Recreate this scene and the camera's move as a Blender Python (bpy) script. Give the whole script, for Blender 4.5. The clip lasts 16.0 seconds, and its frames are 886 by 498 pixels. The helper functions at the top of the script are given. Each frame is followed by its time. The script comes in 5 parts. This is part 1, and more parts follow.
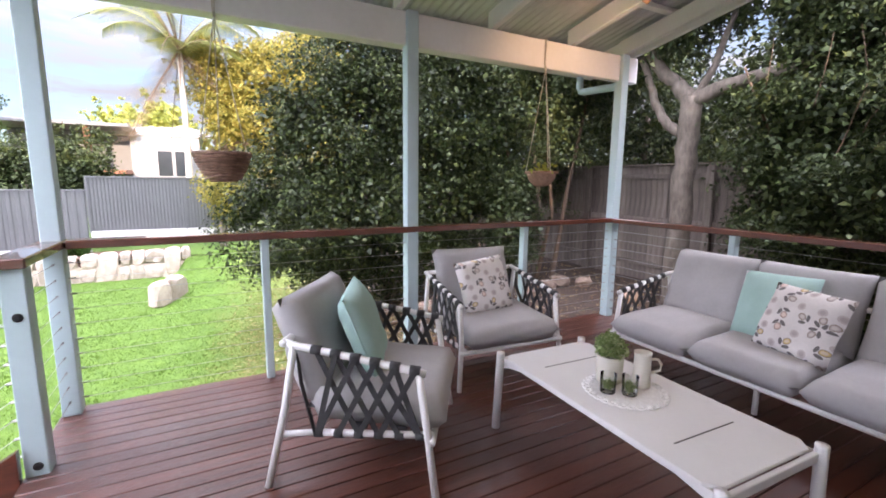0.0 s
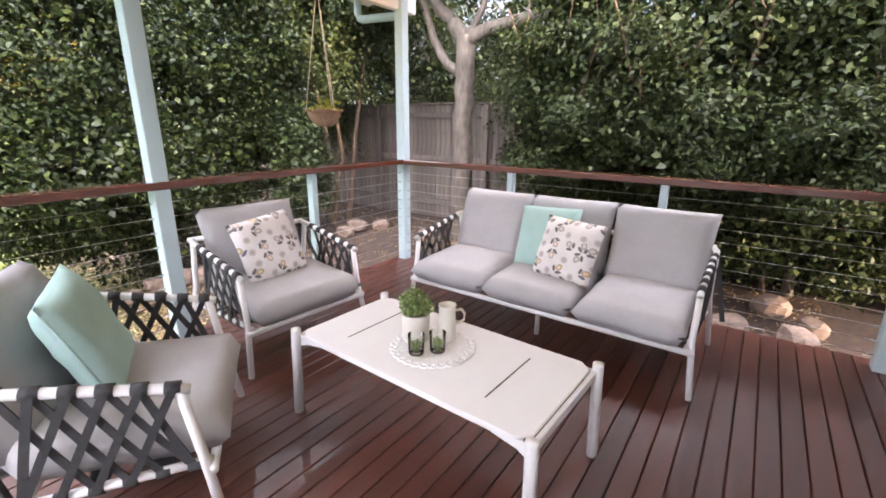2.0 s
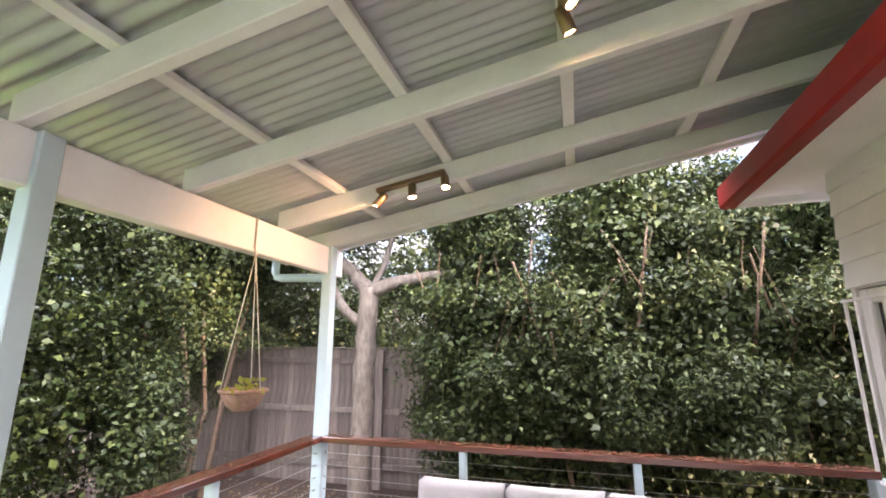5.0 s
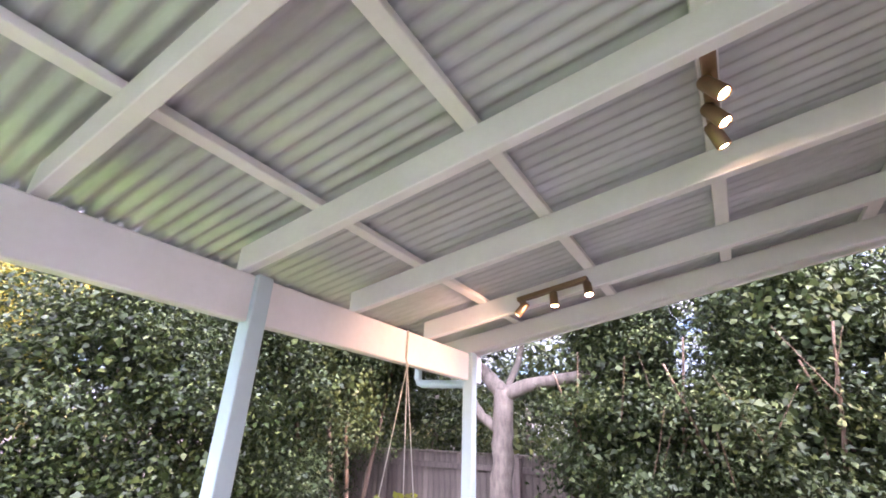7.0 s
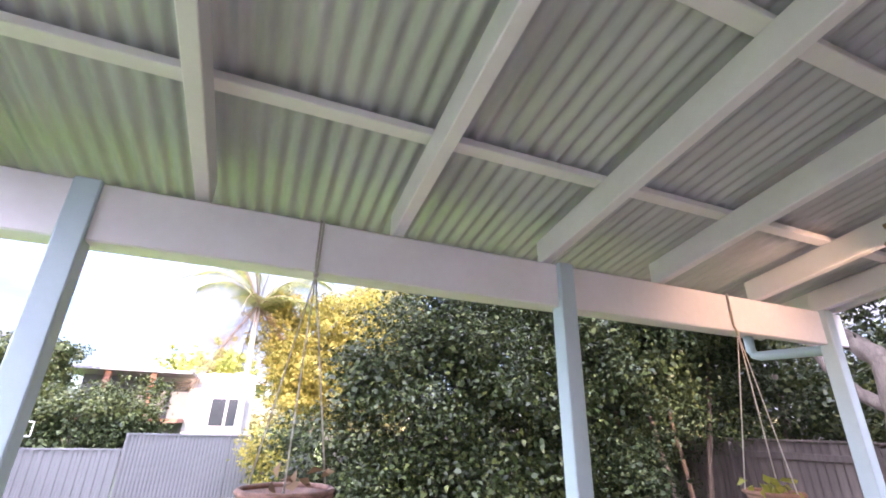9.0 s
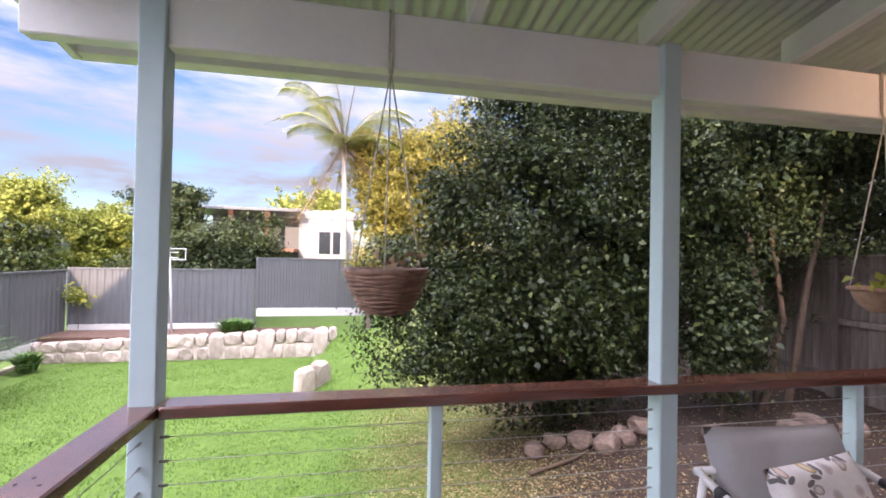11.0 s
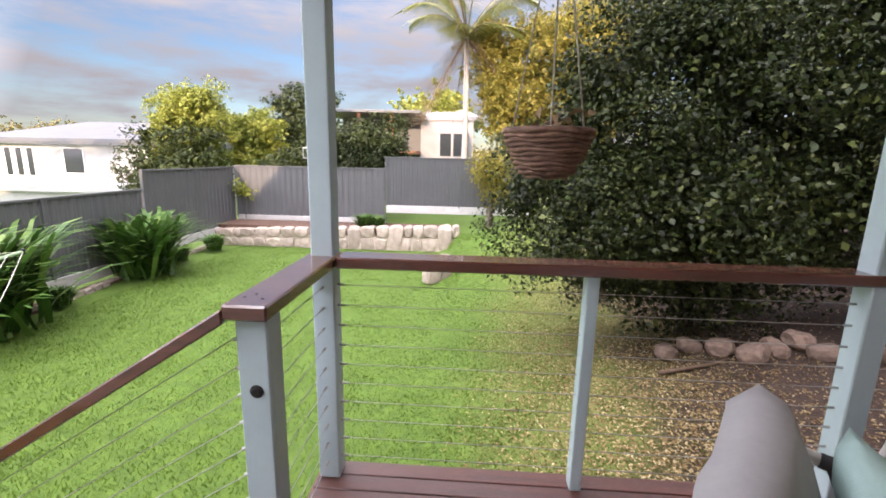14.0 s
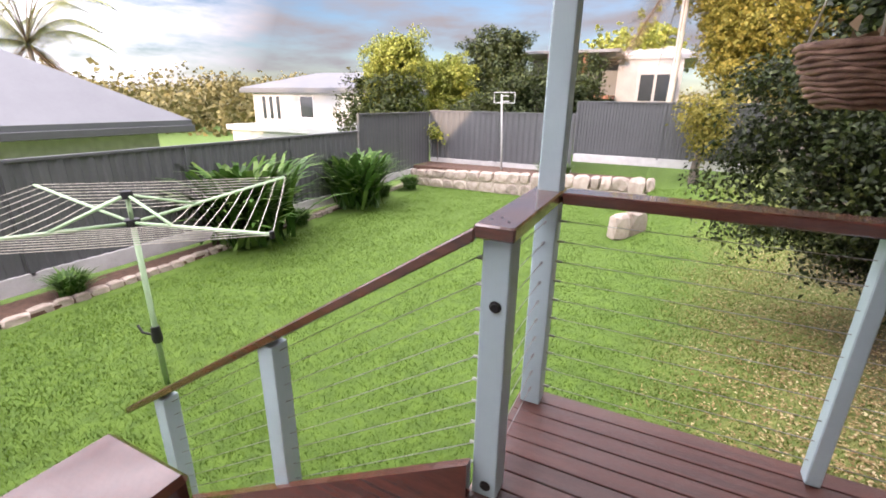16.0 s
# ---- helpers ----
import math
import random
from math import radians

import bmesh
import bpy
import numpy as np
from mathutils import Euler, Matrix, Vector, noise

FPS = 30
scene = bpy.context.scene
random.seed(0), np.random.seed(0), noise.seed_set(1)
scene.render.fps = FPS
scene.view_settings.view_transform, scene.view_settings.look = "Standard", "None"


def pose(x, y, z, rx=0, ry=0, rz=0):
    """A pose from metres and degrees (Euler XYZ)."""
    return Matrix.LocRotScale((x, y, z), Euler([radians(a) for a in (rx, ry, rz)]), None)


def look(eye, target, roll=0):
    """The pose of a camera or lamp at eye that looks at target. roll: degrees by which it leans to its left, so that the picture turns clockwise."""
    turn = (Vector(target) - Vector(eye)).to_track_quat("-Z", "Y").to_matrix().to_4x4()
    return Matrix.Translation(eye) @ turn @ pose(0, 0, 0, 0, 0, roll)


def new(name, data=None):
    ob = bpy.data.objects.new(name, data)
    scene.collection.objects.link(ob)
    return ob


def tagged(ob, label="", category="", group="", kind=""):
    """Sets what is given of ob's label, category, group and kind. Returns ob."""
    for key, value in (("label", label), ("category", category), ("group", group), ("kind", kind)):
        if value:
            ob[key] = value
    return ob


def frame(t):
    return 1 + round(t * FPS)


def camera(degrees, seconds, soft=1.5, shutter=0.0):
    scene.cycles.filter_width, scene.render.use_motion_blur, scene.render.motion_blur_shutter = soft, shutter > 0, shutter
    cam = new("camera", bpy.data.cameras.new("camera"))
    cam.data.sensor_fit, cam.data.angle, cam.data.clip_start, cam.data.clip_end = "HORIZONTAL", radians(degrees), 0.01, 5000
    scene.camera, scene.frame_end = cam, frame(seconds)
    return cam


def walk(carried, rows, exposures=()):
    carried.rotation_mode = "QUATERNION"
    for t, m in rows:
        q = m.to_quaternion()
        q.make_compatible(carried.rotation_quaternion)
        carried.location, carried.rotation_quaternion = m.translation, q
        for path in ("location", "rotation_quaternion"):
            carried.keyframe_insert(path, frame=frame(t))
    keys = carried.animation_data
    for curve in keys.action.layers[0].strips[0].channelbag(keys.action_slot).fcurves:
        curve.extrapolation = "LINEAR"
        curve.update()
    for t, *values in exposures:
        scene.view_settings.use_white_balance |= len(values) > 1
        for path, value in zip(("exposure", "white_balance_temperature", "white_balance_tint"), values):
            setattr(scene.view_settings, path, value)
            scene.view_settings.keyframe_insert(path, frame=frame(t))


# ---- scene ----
cam = camera(90.2, 16.0, soft=1.8)
PATH = [
    (0, (-0.208, 2.957, 1.336), (0.73, 4.698, 1.035), 0.6),
    (0.5, (-0.118, 3.009, 1.3), (0.934, 4.664, 0.905), 0.4),
    (1, (-0.047, 3.057, 1.299), (1.17, 4.57, 0.82), 0.3),
    (1.5, (-0.006, 3.141, 1.311), (1.401, 4.459, 0.776), 0.5),
    (2, (0.034, 3.189, 1.344), (1.602, 4.302, 0.793), 0.5),
    (2.5, (0.097, 3.322, 1.403), (1.794, 4.245, 0.883), 0.9),
    (3, (0.143, 3.56, 1.505), (1.937, 4.339, 1.085), 1.1),
    (3.5, (0.103, 3.866, 1.598), (1.972, 4.535, 1.357), 1.2),
    (4, (0.065, 4.002, 1.678), (1.978, 4.586, 1.679), 1.4),
    (4.2, (0.06, 4.01, 1.681), (1.979, 4.559, 1.8), 1.5),
    (6.5, (-0.069, 4.08, 1.773), (1.605, 4.845, 2.556), 2.3),
    (7, (-0.124, 4.125, 1.806), (1.419, 5.115, 2.605), 2.3),
    (7.5, (-0.168, 4.114, 1.797), (1.165, 5.362, 2.613), 2.1),
    (8, (-0.213, 4.142, 1.753), (0.882, 5.584, 2.603), 1.3),
    (8.5, (-0.26, 4.155, 1.744), (0.608, 5.76, 2.561), 1.5),
    (9, (-0.247, 4.193, 1.705), (0.434, 5.917, 2.455), 1.5),
    (9.5, (-0.235, 4.219, 1.66), (0.315, 6.04, 2.276), 1.4),
    (10, (-0.227, 4.243, 1.6), (0.245, 6.139, 2.027), 1.2),
    (10.2, (-0.235, 4.239, 1.603), (0.227, 6.158, 1.925), 0.9),
    (12.3, (-0.196, 4.314, 1.441), (0.051, 6.289, 1.244), 1.7),
    (12.5, (-0.205, 4.319, 1.439), (0.012, 6.293, 1.206), 1.5),
    (13, (-0.256, 4.325, 1.427), (-0.124, 6.3, 1.137), 1.6),
    (13.5, (-0.314, 4.32, 1.413), (-0.297, 6.29, 1.069), 1.5),
    (14, (-0.369, 4.332, 1.389), (-0.484, 6.287, 0.985), 1.2),
    (14.5, (-0.421, 4.332, 1.371), (-0.687, 6.257, 0.897), 0.9),
    (15, (-0.492, 4.337, 1.35), (-0.92, 6.215, 0.813), 1.0),
    (15.5, (-0.544, 4.319, 1.333), (-1.16, 6.126, 0.74), 1.0),
    (16, (-0.559, 4.266, 1.329), (-1.39, 5.971, 0.693), 0.9),
]
EXPOSURES = [(0, 4.4, 6300, 25), (1, 4.75, 6350, 24), (2, 5.03, 6600, 23), (3.5, 5.12, 6900, 20), (4.2, 5.2, 6900, 20), (6.5, 5.5, 6000, 40), (8, 5.3, 6000, 40), (9, 4.9, 5950, 38), (10, 4.36, 6050, 36), (12.5, 3.8, 6700, 25), (16, 3.65, 6800, 27)]
walk(cam, [(t, look(eye, target, roll)) for t, eye, target, roll in PATH], EXPOSURES)

# ---- world and light ----
SUN_AZ, SUN_EL = 187.0, 11.0      # compass degrees clockwise from +y, degrees up
world = bpy.data.worlds.new("sky")
scene.world = world
world.use_nodes = True
wn, wl = world.node_tree.nodes, world.node_tree.links
wbg = wn["Background"]
wsky = wn.new("ShaderNodeTexSky")
wsky.sky_type = 'NISHITA'
wsky.sun_disc = False
wsky.dust_density, wsky.ozone_density = 0.4, 3.0
wsky.sun_elevation, wsky.sun_rotation = radians(SUN_EL), radians(SUN_AZ)
wtc = wn.new("ShaderNodeTexCoord")
wmap = wn.new("ShaderNodeMapping")
wmap.inputs["Scale"].default_value = (1.0, 1.0, 4.5)
wno = wn.new("ShaderNodeTexNoise")
wno.inputs["Scale"].default_value, wno.inputs["Detail"].default_value, wno.inputs["Roughness"].default_value = 4.2, 8, 0.58
wramp = wn.new("ShaderNodeValToRGB")
wramp.color_ramp.elements[0].position, wramp.color_ramp.elements[1].position = 0.34, 0.62
wmix = wn.new("ShaderNodeMix")
wmix.data_type = 'RGBA'
wl.new(wtc.outputs["Generated"], wmap.inputs["Vector"])
wl.new(wmap.outputs["Vector"], wno.inputs["Vector"])
wl.new(wno.outputs["Fac"], wramp.inputs["Fac"])
wl.new(wramp.outputs["Color"], wmix.inputs["Factor"])
# clouds brightest overhead; an added glow west of the sun brightens the deck
wsep, wsq, wup, wclo, wdot, wdim = [wn.new("ShaderNode" + k) for k in ("SeparateXYZ", "Math", "Math", "VectorMath", "VectorMath", "VectorMath")]
wsq.operation, wup.operation, wclo.operation, wdot.operation, wdim.operation = 'POWER', 'MULTIPLY_ADD', 'SCALE', 'DOT_PRODUCT', 'SCALE'
wsq.inputs[1].default_value = 3.0
wup.inputs[1].default_value = 33.0
wdot.inputs[1].default_value = (math.sin(radians(SUN_AZ + 35)), math.cos(radians(SUN_AZ + 35)), 0.35)
wglow = wn.new("ShaderNodeMapRange")
wglow.inputs["From Min"].default_value, wglow.inputs["From Max"].default_value = 0.0, 1.0
wglow.inputs["To Min"].default_value, wglow.inputs["To Max"].default_value = 1.05, 18.0
wclo.inputs[0].default_value = (0.206, 0.216, 0.228)
wdim.inputs["Scale"].default_value = 0.095
wl.new(wtc.outputs["Generated"], wsep.inputs[0])
wl.new(wtc.outputs["Generated"], wdot.inputs[0])
wl.new(wdot.outputs["Value"], wglow.inputs["Value"])
wl.new(wsep.outputs["Z"], wsq.inputs[0])
wl.new(wsq.outputs[0], wup.inputs[0])
wl.new(wglow.outputs["Result"], wup.inputs[2])
wl.new(wup.outputs[0], wclo.inputs["Scale"])
wl.new(wclo.outputs[0], wmix.inputs["B"])
wl.new(wsky.outputs["Color"], wdim.inputs[0])
wl.new(wdim.outputs[0], wmix.inputs["A"])
wl.new(wmix.outputs["Result"], wbg.inputs["Color"])
wbg.inputs["Strength"].default_value = 0.15

sun_data = bpy.data.lights.new("sun", 'SUN')
sun_data.energy, sun_data.angle, sun_data.color = 0.5, radians(0.6), (1.0, 0.80, 0.55)
sun = new("sun", sun_data)
sa, se = radians(SUN_AZ), radians(SUN_EL)
sun.matrix_world = look((math.sin(sa) * math.cos(se) * 40, math.cos(sa) * math.cos(se) * 40, math.sin(se) * 40), (0, 0, 0))

# ---- materials ----


def mat(name, col, rough=0.6, metal=0.0, col2=None, scale=8.0, bump=0.0, bscale=60.0, spec=0.5, stretch=(1, 1, 1), vary=0.0, coat=0.0):
    """A surface with grain at two scales, an optional change of tone from piece to piece, and fine relief."""
    m = bpy.data.materials.new(name)
    m.use_nodes = True
    n, l = m.node_tree.nodes, m.node_tree.links
    b = n["Principled BSDF"]
    b.inputs["Roughness"].default_value, b.inputs["Metallic"].default_value = rough, metal
    b.inputs["Specular IOR Level"].default_value = spec
    b.inputs["Coat Weight"].default_value = coat
    tc, mp = n.new("ShaderNodeTexCoord"), n.new("ShaderNodeMapping")
    mp.inputs["Scale"].default_value = stretch
    l.new(tc.outputs["Object"], mp.inputs["Vector"])
    a, c = n.new("ShaderNodeTexNoise"), n.new("ShaderNodeTexNoise")
    a.inputs["Scale"].default_value, a.inputs["Detail"].default_value = scale, 6
    c.inputs["Scale"].default_value, c.inputs["Detail"].default_value = scale * 9, 4
    l.new(mp.outputs["Vector"], a.inputs["Vector"])
    l.new(mp.outputs["Vector"], c.inputs["Vector"])
    add = n.new("ShaderNodeMath")
    add.operation = 'MULTIPLY_ADD'
    add.inputs[1].default_value, add.inputs[2].default_value = 0.45, -0.22
    l.new(c.outputs["Fac"], add.inputs[0])
    add2 = n.new("ShaderNodeMath")
    add2.operation = 'ADD'
    l.new(a.outputs["Fac"], add2.inputs[0])
    l.new(add.outputs[0], add2.inputs[1])
    r = n.new("ShaderNodeValToRGB")
    r.color_ramp.elements[0].position, r.color_ramp.elements[1].position = 0.25, 0.75
    col2 = col2 or tuple(v * 0.82 for v in col)
    r.color_ramp.elements[0].color, r.color_ramp.elements[1].color = (*col2, 1), (*col, 1)
    l.new(add2.outputs[0], r.inputs["Fac"])
    out = r.outputs["Color"]
    if vary:
        oi, mr, mx = n.new("ShaderNodeObjectInfo"), n.new("ShaderNodeMapRange"), n.new("ShaderNodeHueSaturation")
        mr.inputs["To Min"].default_value, mr.inputs["To Max"].default_value = 1 - vary, 1 + vary
        l.new(oi.outputs["Random"], mr.inputs["Value"])
        l.new(mr.outputs["Result"], mx.inputs["Value"])
        l.new(out, mx.inputs["Color"])
        out = mx.outputs["Color"]
    l.new(out, b.inputs["Base Color"])
    if bump:
        t2, bp = n.new("ShaderNodeTexNoise"), n.new("ShaderNodeBump")
        t2.inputs["Scale"].default_value, t2.inputs["Detail"].default_value = bscale, 5
        l.new(mp.outputs["Vector"], t2.inputs["Vector"])
        bp.inputs["Strength"].default_value, bp.inputs["Distance"].default_value = bump, 0.01
        l.new(t2.outputs["Fac"], bp.inputs["Height"])
        l.new(bp.outputs["Normal"], b.inputs["Normal"])
    return m


def leaf_mat(name, dark, mid, light, rough=0.42, through_light=0.14):
    """Leaves that differ one from another, glossy above and a little translucent."""
    m = bpy.data.materials.new(name)
    m.use_nodes = True
    n, l = m.node_tree.nodes, m.node_tree.links
    b = n["Principled BSDF"]
    b.inputs["Roughness"].default_value, b.inputs["Specular IOR Level"].default_value = rough, 0.22
    g, r = n.new("ShaderNodeNewGeometry"), n.new("ShaderNodeValToRGB")
    e = r.color_ramp.elements
    e[0].color, e[1].color = (*dark, 1), (*light, 1)
    k = e.new(0.7)
    k.color = (*mid, 1)
    l.new(g.outputs["Random Per Island"], r.inputs["Fac"])
    l.new(r.outputs["Color"], b.inputs["Base Color"])
    t, s = n.new("ShaderNodeBsdfTranslucent"), n.new("ShaderNodeMixShader")
    l.new(r.outputs["Color"], t.inputs["Color"])
    s.inputs[0].default_value = through_light
    l.new(b.outputs[0], s.inputs[1])
    l.new(t.outputs[0], s.inputs[2])
    l.new(s.outputs[0], n["Material Output"].inputs["Surface"])
    return m


DECK = mat("merbau_boards", (0.115, 0.036, 0.023), 0.28, col2=(0.05, 0.017, 0.012), scale=3, bump=0.25, bscale=90, stretch=(0.6, 9, 9), vary=0.28, spec=0.6, coat=0.25)
CAP = mat("oiled_rail_timber", (0.15, 0.045, 0.026), 0.27, col2=(0.075, 0.024, 0.016), scale=3, bump=0.06, bscale=70, stretch=(1.5, 1.5, 9), spec=0.6, coat=0.7)
BLUE = mat("pale_blue_paint", (0.50, 0.62, 0.65), 0.45, col2=(0.45, 0.57, 0.60), scale=4, bump=0.05)
WHITE = mat("off_white_paint", (0.84, 0.82, 0.82), 0.5, col2=(0.76, 0.74, 0.73), scale=3, bump=0.06)
HOUSEW = mat("weatherboard_paint", (0.78, 0.78, 0.76), 0.5, col2=(0.70, 0.70, 0.68), scale=3, bump=0.05)
RED = mat("dark_red_paint", (0.30, 0.018, 0.02), 0.4, col2=(0.22, 0.012, 0.015), scale=5)
ZINC = mat("aged_zinc", (0.56, 0.57, 0.585), 0.48, metal=0.3, col2=(0.44, 0.46, 0.47), scale=2.5, bump=0.04, stretch=(3, 0.7, 1))
ALU = mat("white_powder_coat", (0.79, 0.78, 0.775), 0.35, col2=(0.75, 0.74, 0.735), scale=6)
FABRIC = mat("grey_outdoor_fabric", (0.47, 0.46, 0.465), 0.9, col2=(0.41, 0.40, 0.405), scale=5, bump=0.35, bscale=420, spec=0.2)
PIPING = mat("grey_seam", (0.22, 0.22, 0.225), 0.9, scale=20)
TEAL = mat("mint_fabric", (0.42, 0.60, 0.56), 0.85, col2=(0.37, 0.55, 0.51), scale=8, bump=0.3, bscale=300, spec=0.2)
STRAP = mat("charcoal_webbing", (0.050, 0.050, 0.053), 0.8, col2=(0.03, 0.03, 0.032), scale=30, bump=0.4, bscale=400)
WIRE = mat("stainless_wire", (0.42, 0.42, 0.42), 0.4, metal=0.7, scale=40)
BLACK = mat("black_plastic", (0.012, 0.012, 0.013), 0.4, scale=20)
CERAMIC = mat("cream_stoneware", (0.74, 0.70, 0.62), 0.35, col2=(0.68, 0.64, 0.56), scale=20, bump=0.1, bscale=120)
LACE = mat("white_cotton_lace", (0.88, 0.87, 0.86), 0.9, col2=(0.74, 0.73, 0.71), scale=60, bump=0.5, bscale=300)
ROPE = mat("cotton_rope", (0.74, 0.70, 0.62), 0.9, col2=(0.45, 0.41, 0.33), scale=80, bump=0.5, bscale=400)
WICKER = mat("brown_wicker", (0.36, 0.21, 0.15), 0.65, col2=(0.14, 0.075, 0.05), scale=25, bump=0.3, bscale=200, vary=0.2)
COIR = mat("terracotta_coir", (0.36, 0.22, 0.15), 0.9, col2=(0.20, 0.12, 0.08), scale=30, bump=0.6, bscale=150)
SOIL = mat("soil", (0.06, 0.04, 0.03), 0.95, scale=30, bump=0.6, bscale=80)
BRASS = mat("brushed_bronze", (0.36, 0.25, 0.15), 0.35, metal=0.8, scale=20)
BARK = mat("grey_bark", (0.20, 0.165, 0.135), 0.9, col2=(0.075, 0.06, 0.048), scale=9, bump=0.8, bscale=40, stretch=(2, 2, 0.7))
TWIG = mat("dry_twig", (0.15, 0.10, 0.065), 0.9, col2=(0.08, 0.05, 0.033), scale=12, bump=0.5, bscale=60)
PALING = mat("weathered_paling", (0.20, 0.165, 0.14), 0.85, col2=(0.10, 0.08, 0.07), scale=4, bump=0.5, bscale=50, stretch=(6, 6, 0.6), vary=0.25)
# also serves as the shade colour of the rear house's veranda wall
STEEL = mat("grey_sheet_and_veranda_shade", (0.105, 0.107, 0.11), 0.5, col2=(0.088, 0.09, 0.093), scale=2, bump=0.03)
PLINTH = mat("concrete_sleeper", (0.55, 0.54, 0.52), 0.85, col2=(0.42, 0.41, 0.39), scale=5, bump=0.4, bscale=60)
SANDSTONE = mat("sandstone", (0.47, 0.40, 0.34), 0.85, col2=(0.29, 0.225, 0.175), scale=3, bump=0.7, bscale=18, vary=0.22)
ROCK = mat("field_stone", (0.28, 0.20, 0.155), 0.9, col2=(0.13, 0.09, 0.068), scale=5, bump=0.8, bscale=25, vary=0.3)
MULCH = mat("bark_mulch", (0.13, 0.07, 0.045), 0.95, col2=(0.06, 0.035, 0.025), scale=12, bump=0.9, bscale=45)
ROOFGREY = mat("grey_roof_sheet", (0.13, 0.135, 0.145), 0.55, col2=(0.11, 0.115, 0.125), scale=1.2, metal=0.1)
RENDERW = mat("white_render", (0.46, 0.46, 0.45), 0.7, col2=(0.40, 0.40, 0.39), scale=1.5, bump=0.1)
WEATHERED = mat("weathered_pale_boards", (0.34, 0.33, 0.33), 0.75, col2=(0.27, 0.26, 0.26), scale=1.5, bump=0.1)
DARKGLASS = mat("dark_window_glass", (0.03, 0.035, 0.04), 0.08, scale=2)
BRICKP = mat("brown_timber_post", (0.25, 0.10, 0.06), 0.7, scale=6)
LINEGREEN = mat("pale_green_metal", (0.36, 0.50, 0.31), 0.45, col2=(0.31, 0.44, 0.26), scale=6)

L_SHRUB = leaf_mat("glossy_dark_leaves", (0.010, 0.016, 0.005), (0.028, 0.044, 0.010), (0.086, 0.101, 0.027), 0.42)
L_HEDGE = leaf_mat("blue_green_leaves", (0.016, 0.026, 0.009), (0.044, 0.064, 0.019), (0.088, 0.108, 0.035), 0.5)
L_TREE = leaf_mat("olive_leaves", (0.020, 0.033, 0.014), (0.047, 0.066, 0.020), (0.099, 0.119, 0.040), 0.45)
L_YELLOW = leaf_mat("yellow_leaves", (0.15, 0.155, 0.03), (0.29, 0.25, 0.05), (0.44, 0.36, 0.09), 0.55, 0.4)
L_LIME = leaf_mat("lime_leaves", (0.14, 0.17, 0.03), (0.30, 0.33, 0.06), (0.46, 0.46, 0.12), 0.5, 0.3)
L_WOODS = leaf_mat("hazy_far_leaves", (0.12, 0.112, 0.045), (0.185, 0.16, 0.06), (0.26, 0.215, 0.085), 0.7)
L_PALM = leaf_mat("palm_leaves", (0.14, 0.18, 0.05), (0.30, 0.32, 0.10), (0.48, 0.44, 0.16), 0.45)
L_CLIVIA = leaf_mat("strap_leaves", (0.03, 0.08, 0.015), (0.07, 0.15, 0.03), (0.16, 0.25, 0.06), 0.35)
L_POT = leaf_mat("herb_leaves", (0.15, 0.23, 0.07), (0.30, 0.40, 0.16), (0.50, 0.56, 0.32), 0.5)
L_DRY = leaf_mat("dry_fallen_leaves", (0.187, 0.109, 0.047), (0.390, 0.296, 0.140), (0.577, 0.491, 0.296), 0.7, 0.1)
L_GRASS = leaf_mat("grass_blades", (0.056, 0.112, 0.009), (0.085, 0.155, 0.013), (0.130, 0.205, 0.025), 0.55, 0.3)
L_DRYGRASS = leaf_mat("thin_dry_grass", (0.12, 0.14, 0.03), (0.20, 0.21, 0.06), (0.36, 0.32, 0.13), 0.6, 0.2)
L_BROWN = leaf_mat("dead_palm_leaves", (0.18, 0.11, 0.06), (0.32, 0.22, 0.13), (0.45, 0.34, 0.22), 0.7, 0.1)

GLASS = bpy.data.materials.new("clear_glass")
GLASS.use_nodes = True
gn, gl = GLASS.node_tree.nodes, GLASS.node_tree.links
g_clear, g_shine, g_mix, g_fres = gn.new("ShaderNodeBsdfTransparent"), gn.new("ShaderNodeBsdfGlossy"), gn.new("ShaderNodeMixShader"), gn.new("ShaderNodeFresnel")
g_clear.inputs["Color"].default_value = (0.93, 0.95, 0.94, 1)
g_shine.inputs["Roughness"].default_value = 0.03
gl.new(g_fres.outputs[0], g_mix.inputs[0])
gl.new(g_clear.outputs[0], g_mix.inputs[1])
gl.new(g_shine.outputs[0], g_mix.inputs[2])
gl.new(g_mix.outputs[0], gn["Material Output"].inputs["Surface"])
GLOW = bpy.data.materials.new("warm_bulb")
GLOW.use_nodes = True
qb = GLOW.node_tree.nodes["Principled BSDF"]
qb.inputs["Emission Color"].default_value, qb.inputs["Emission Strength"].default_value = (1, 0.66, 0.30, 1), 18


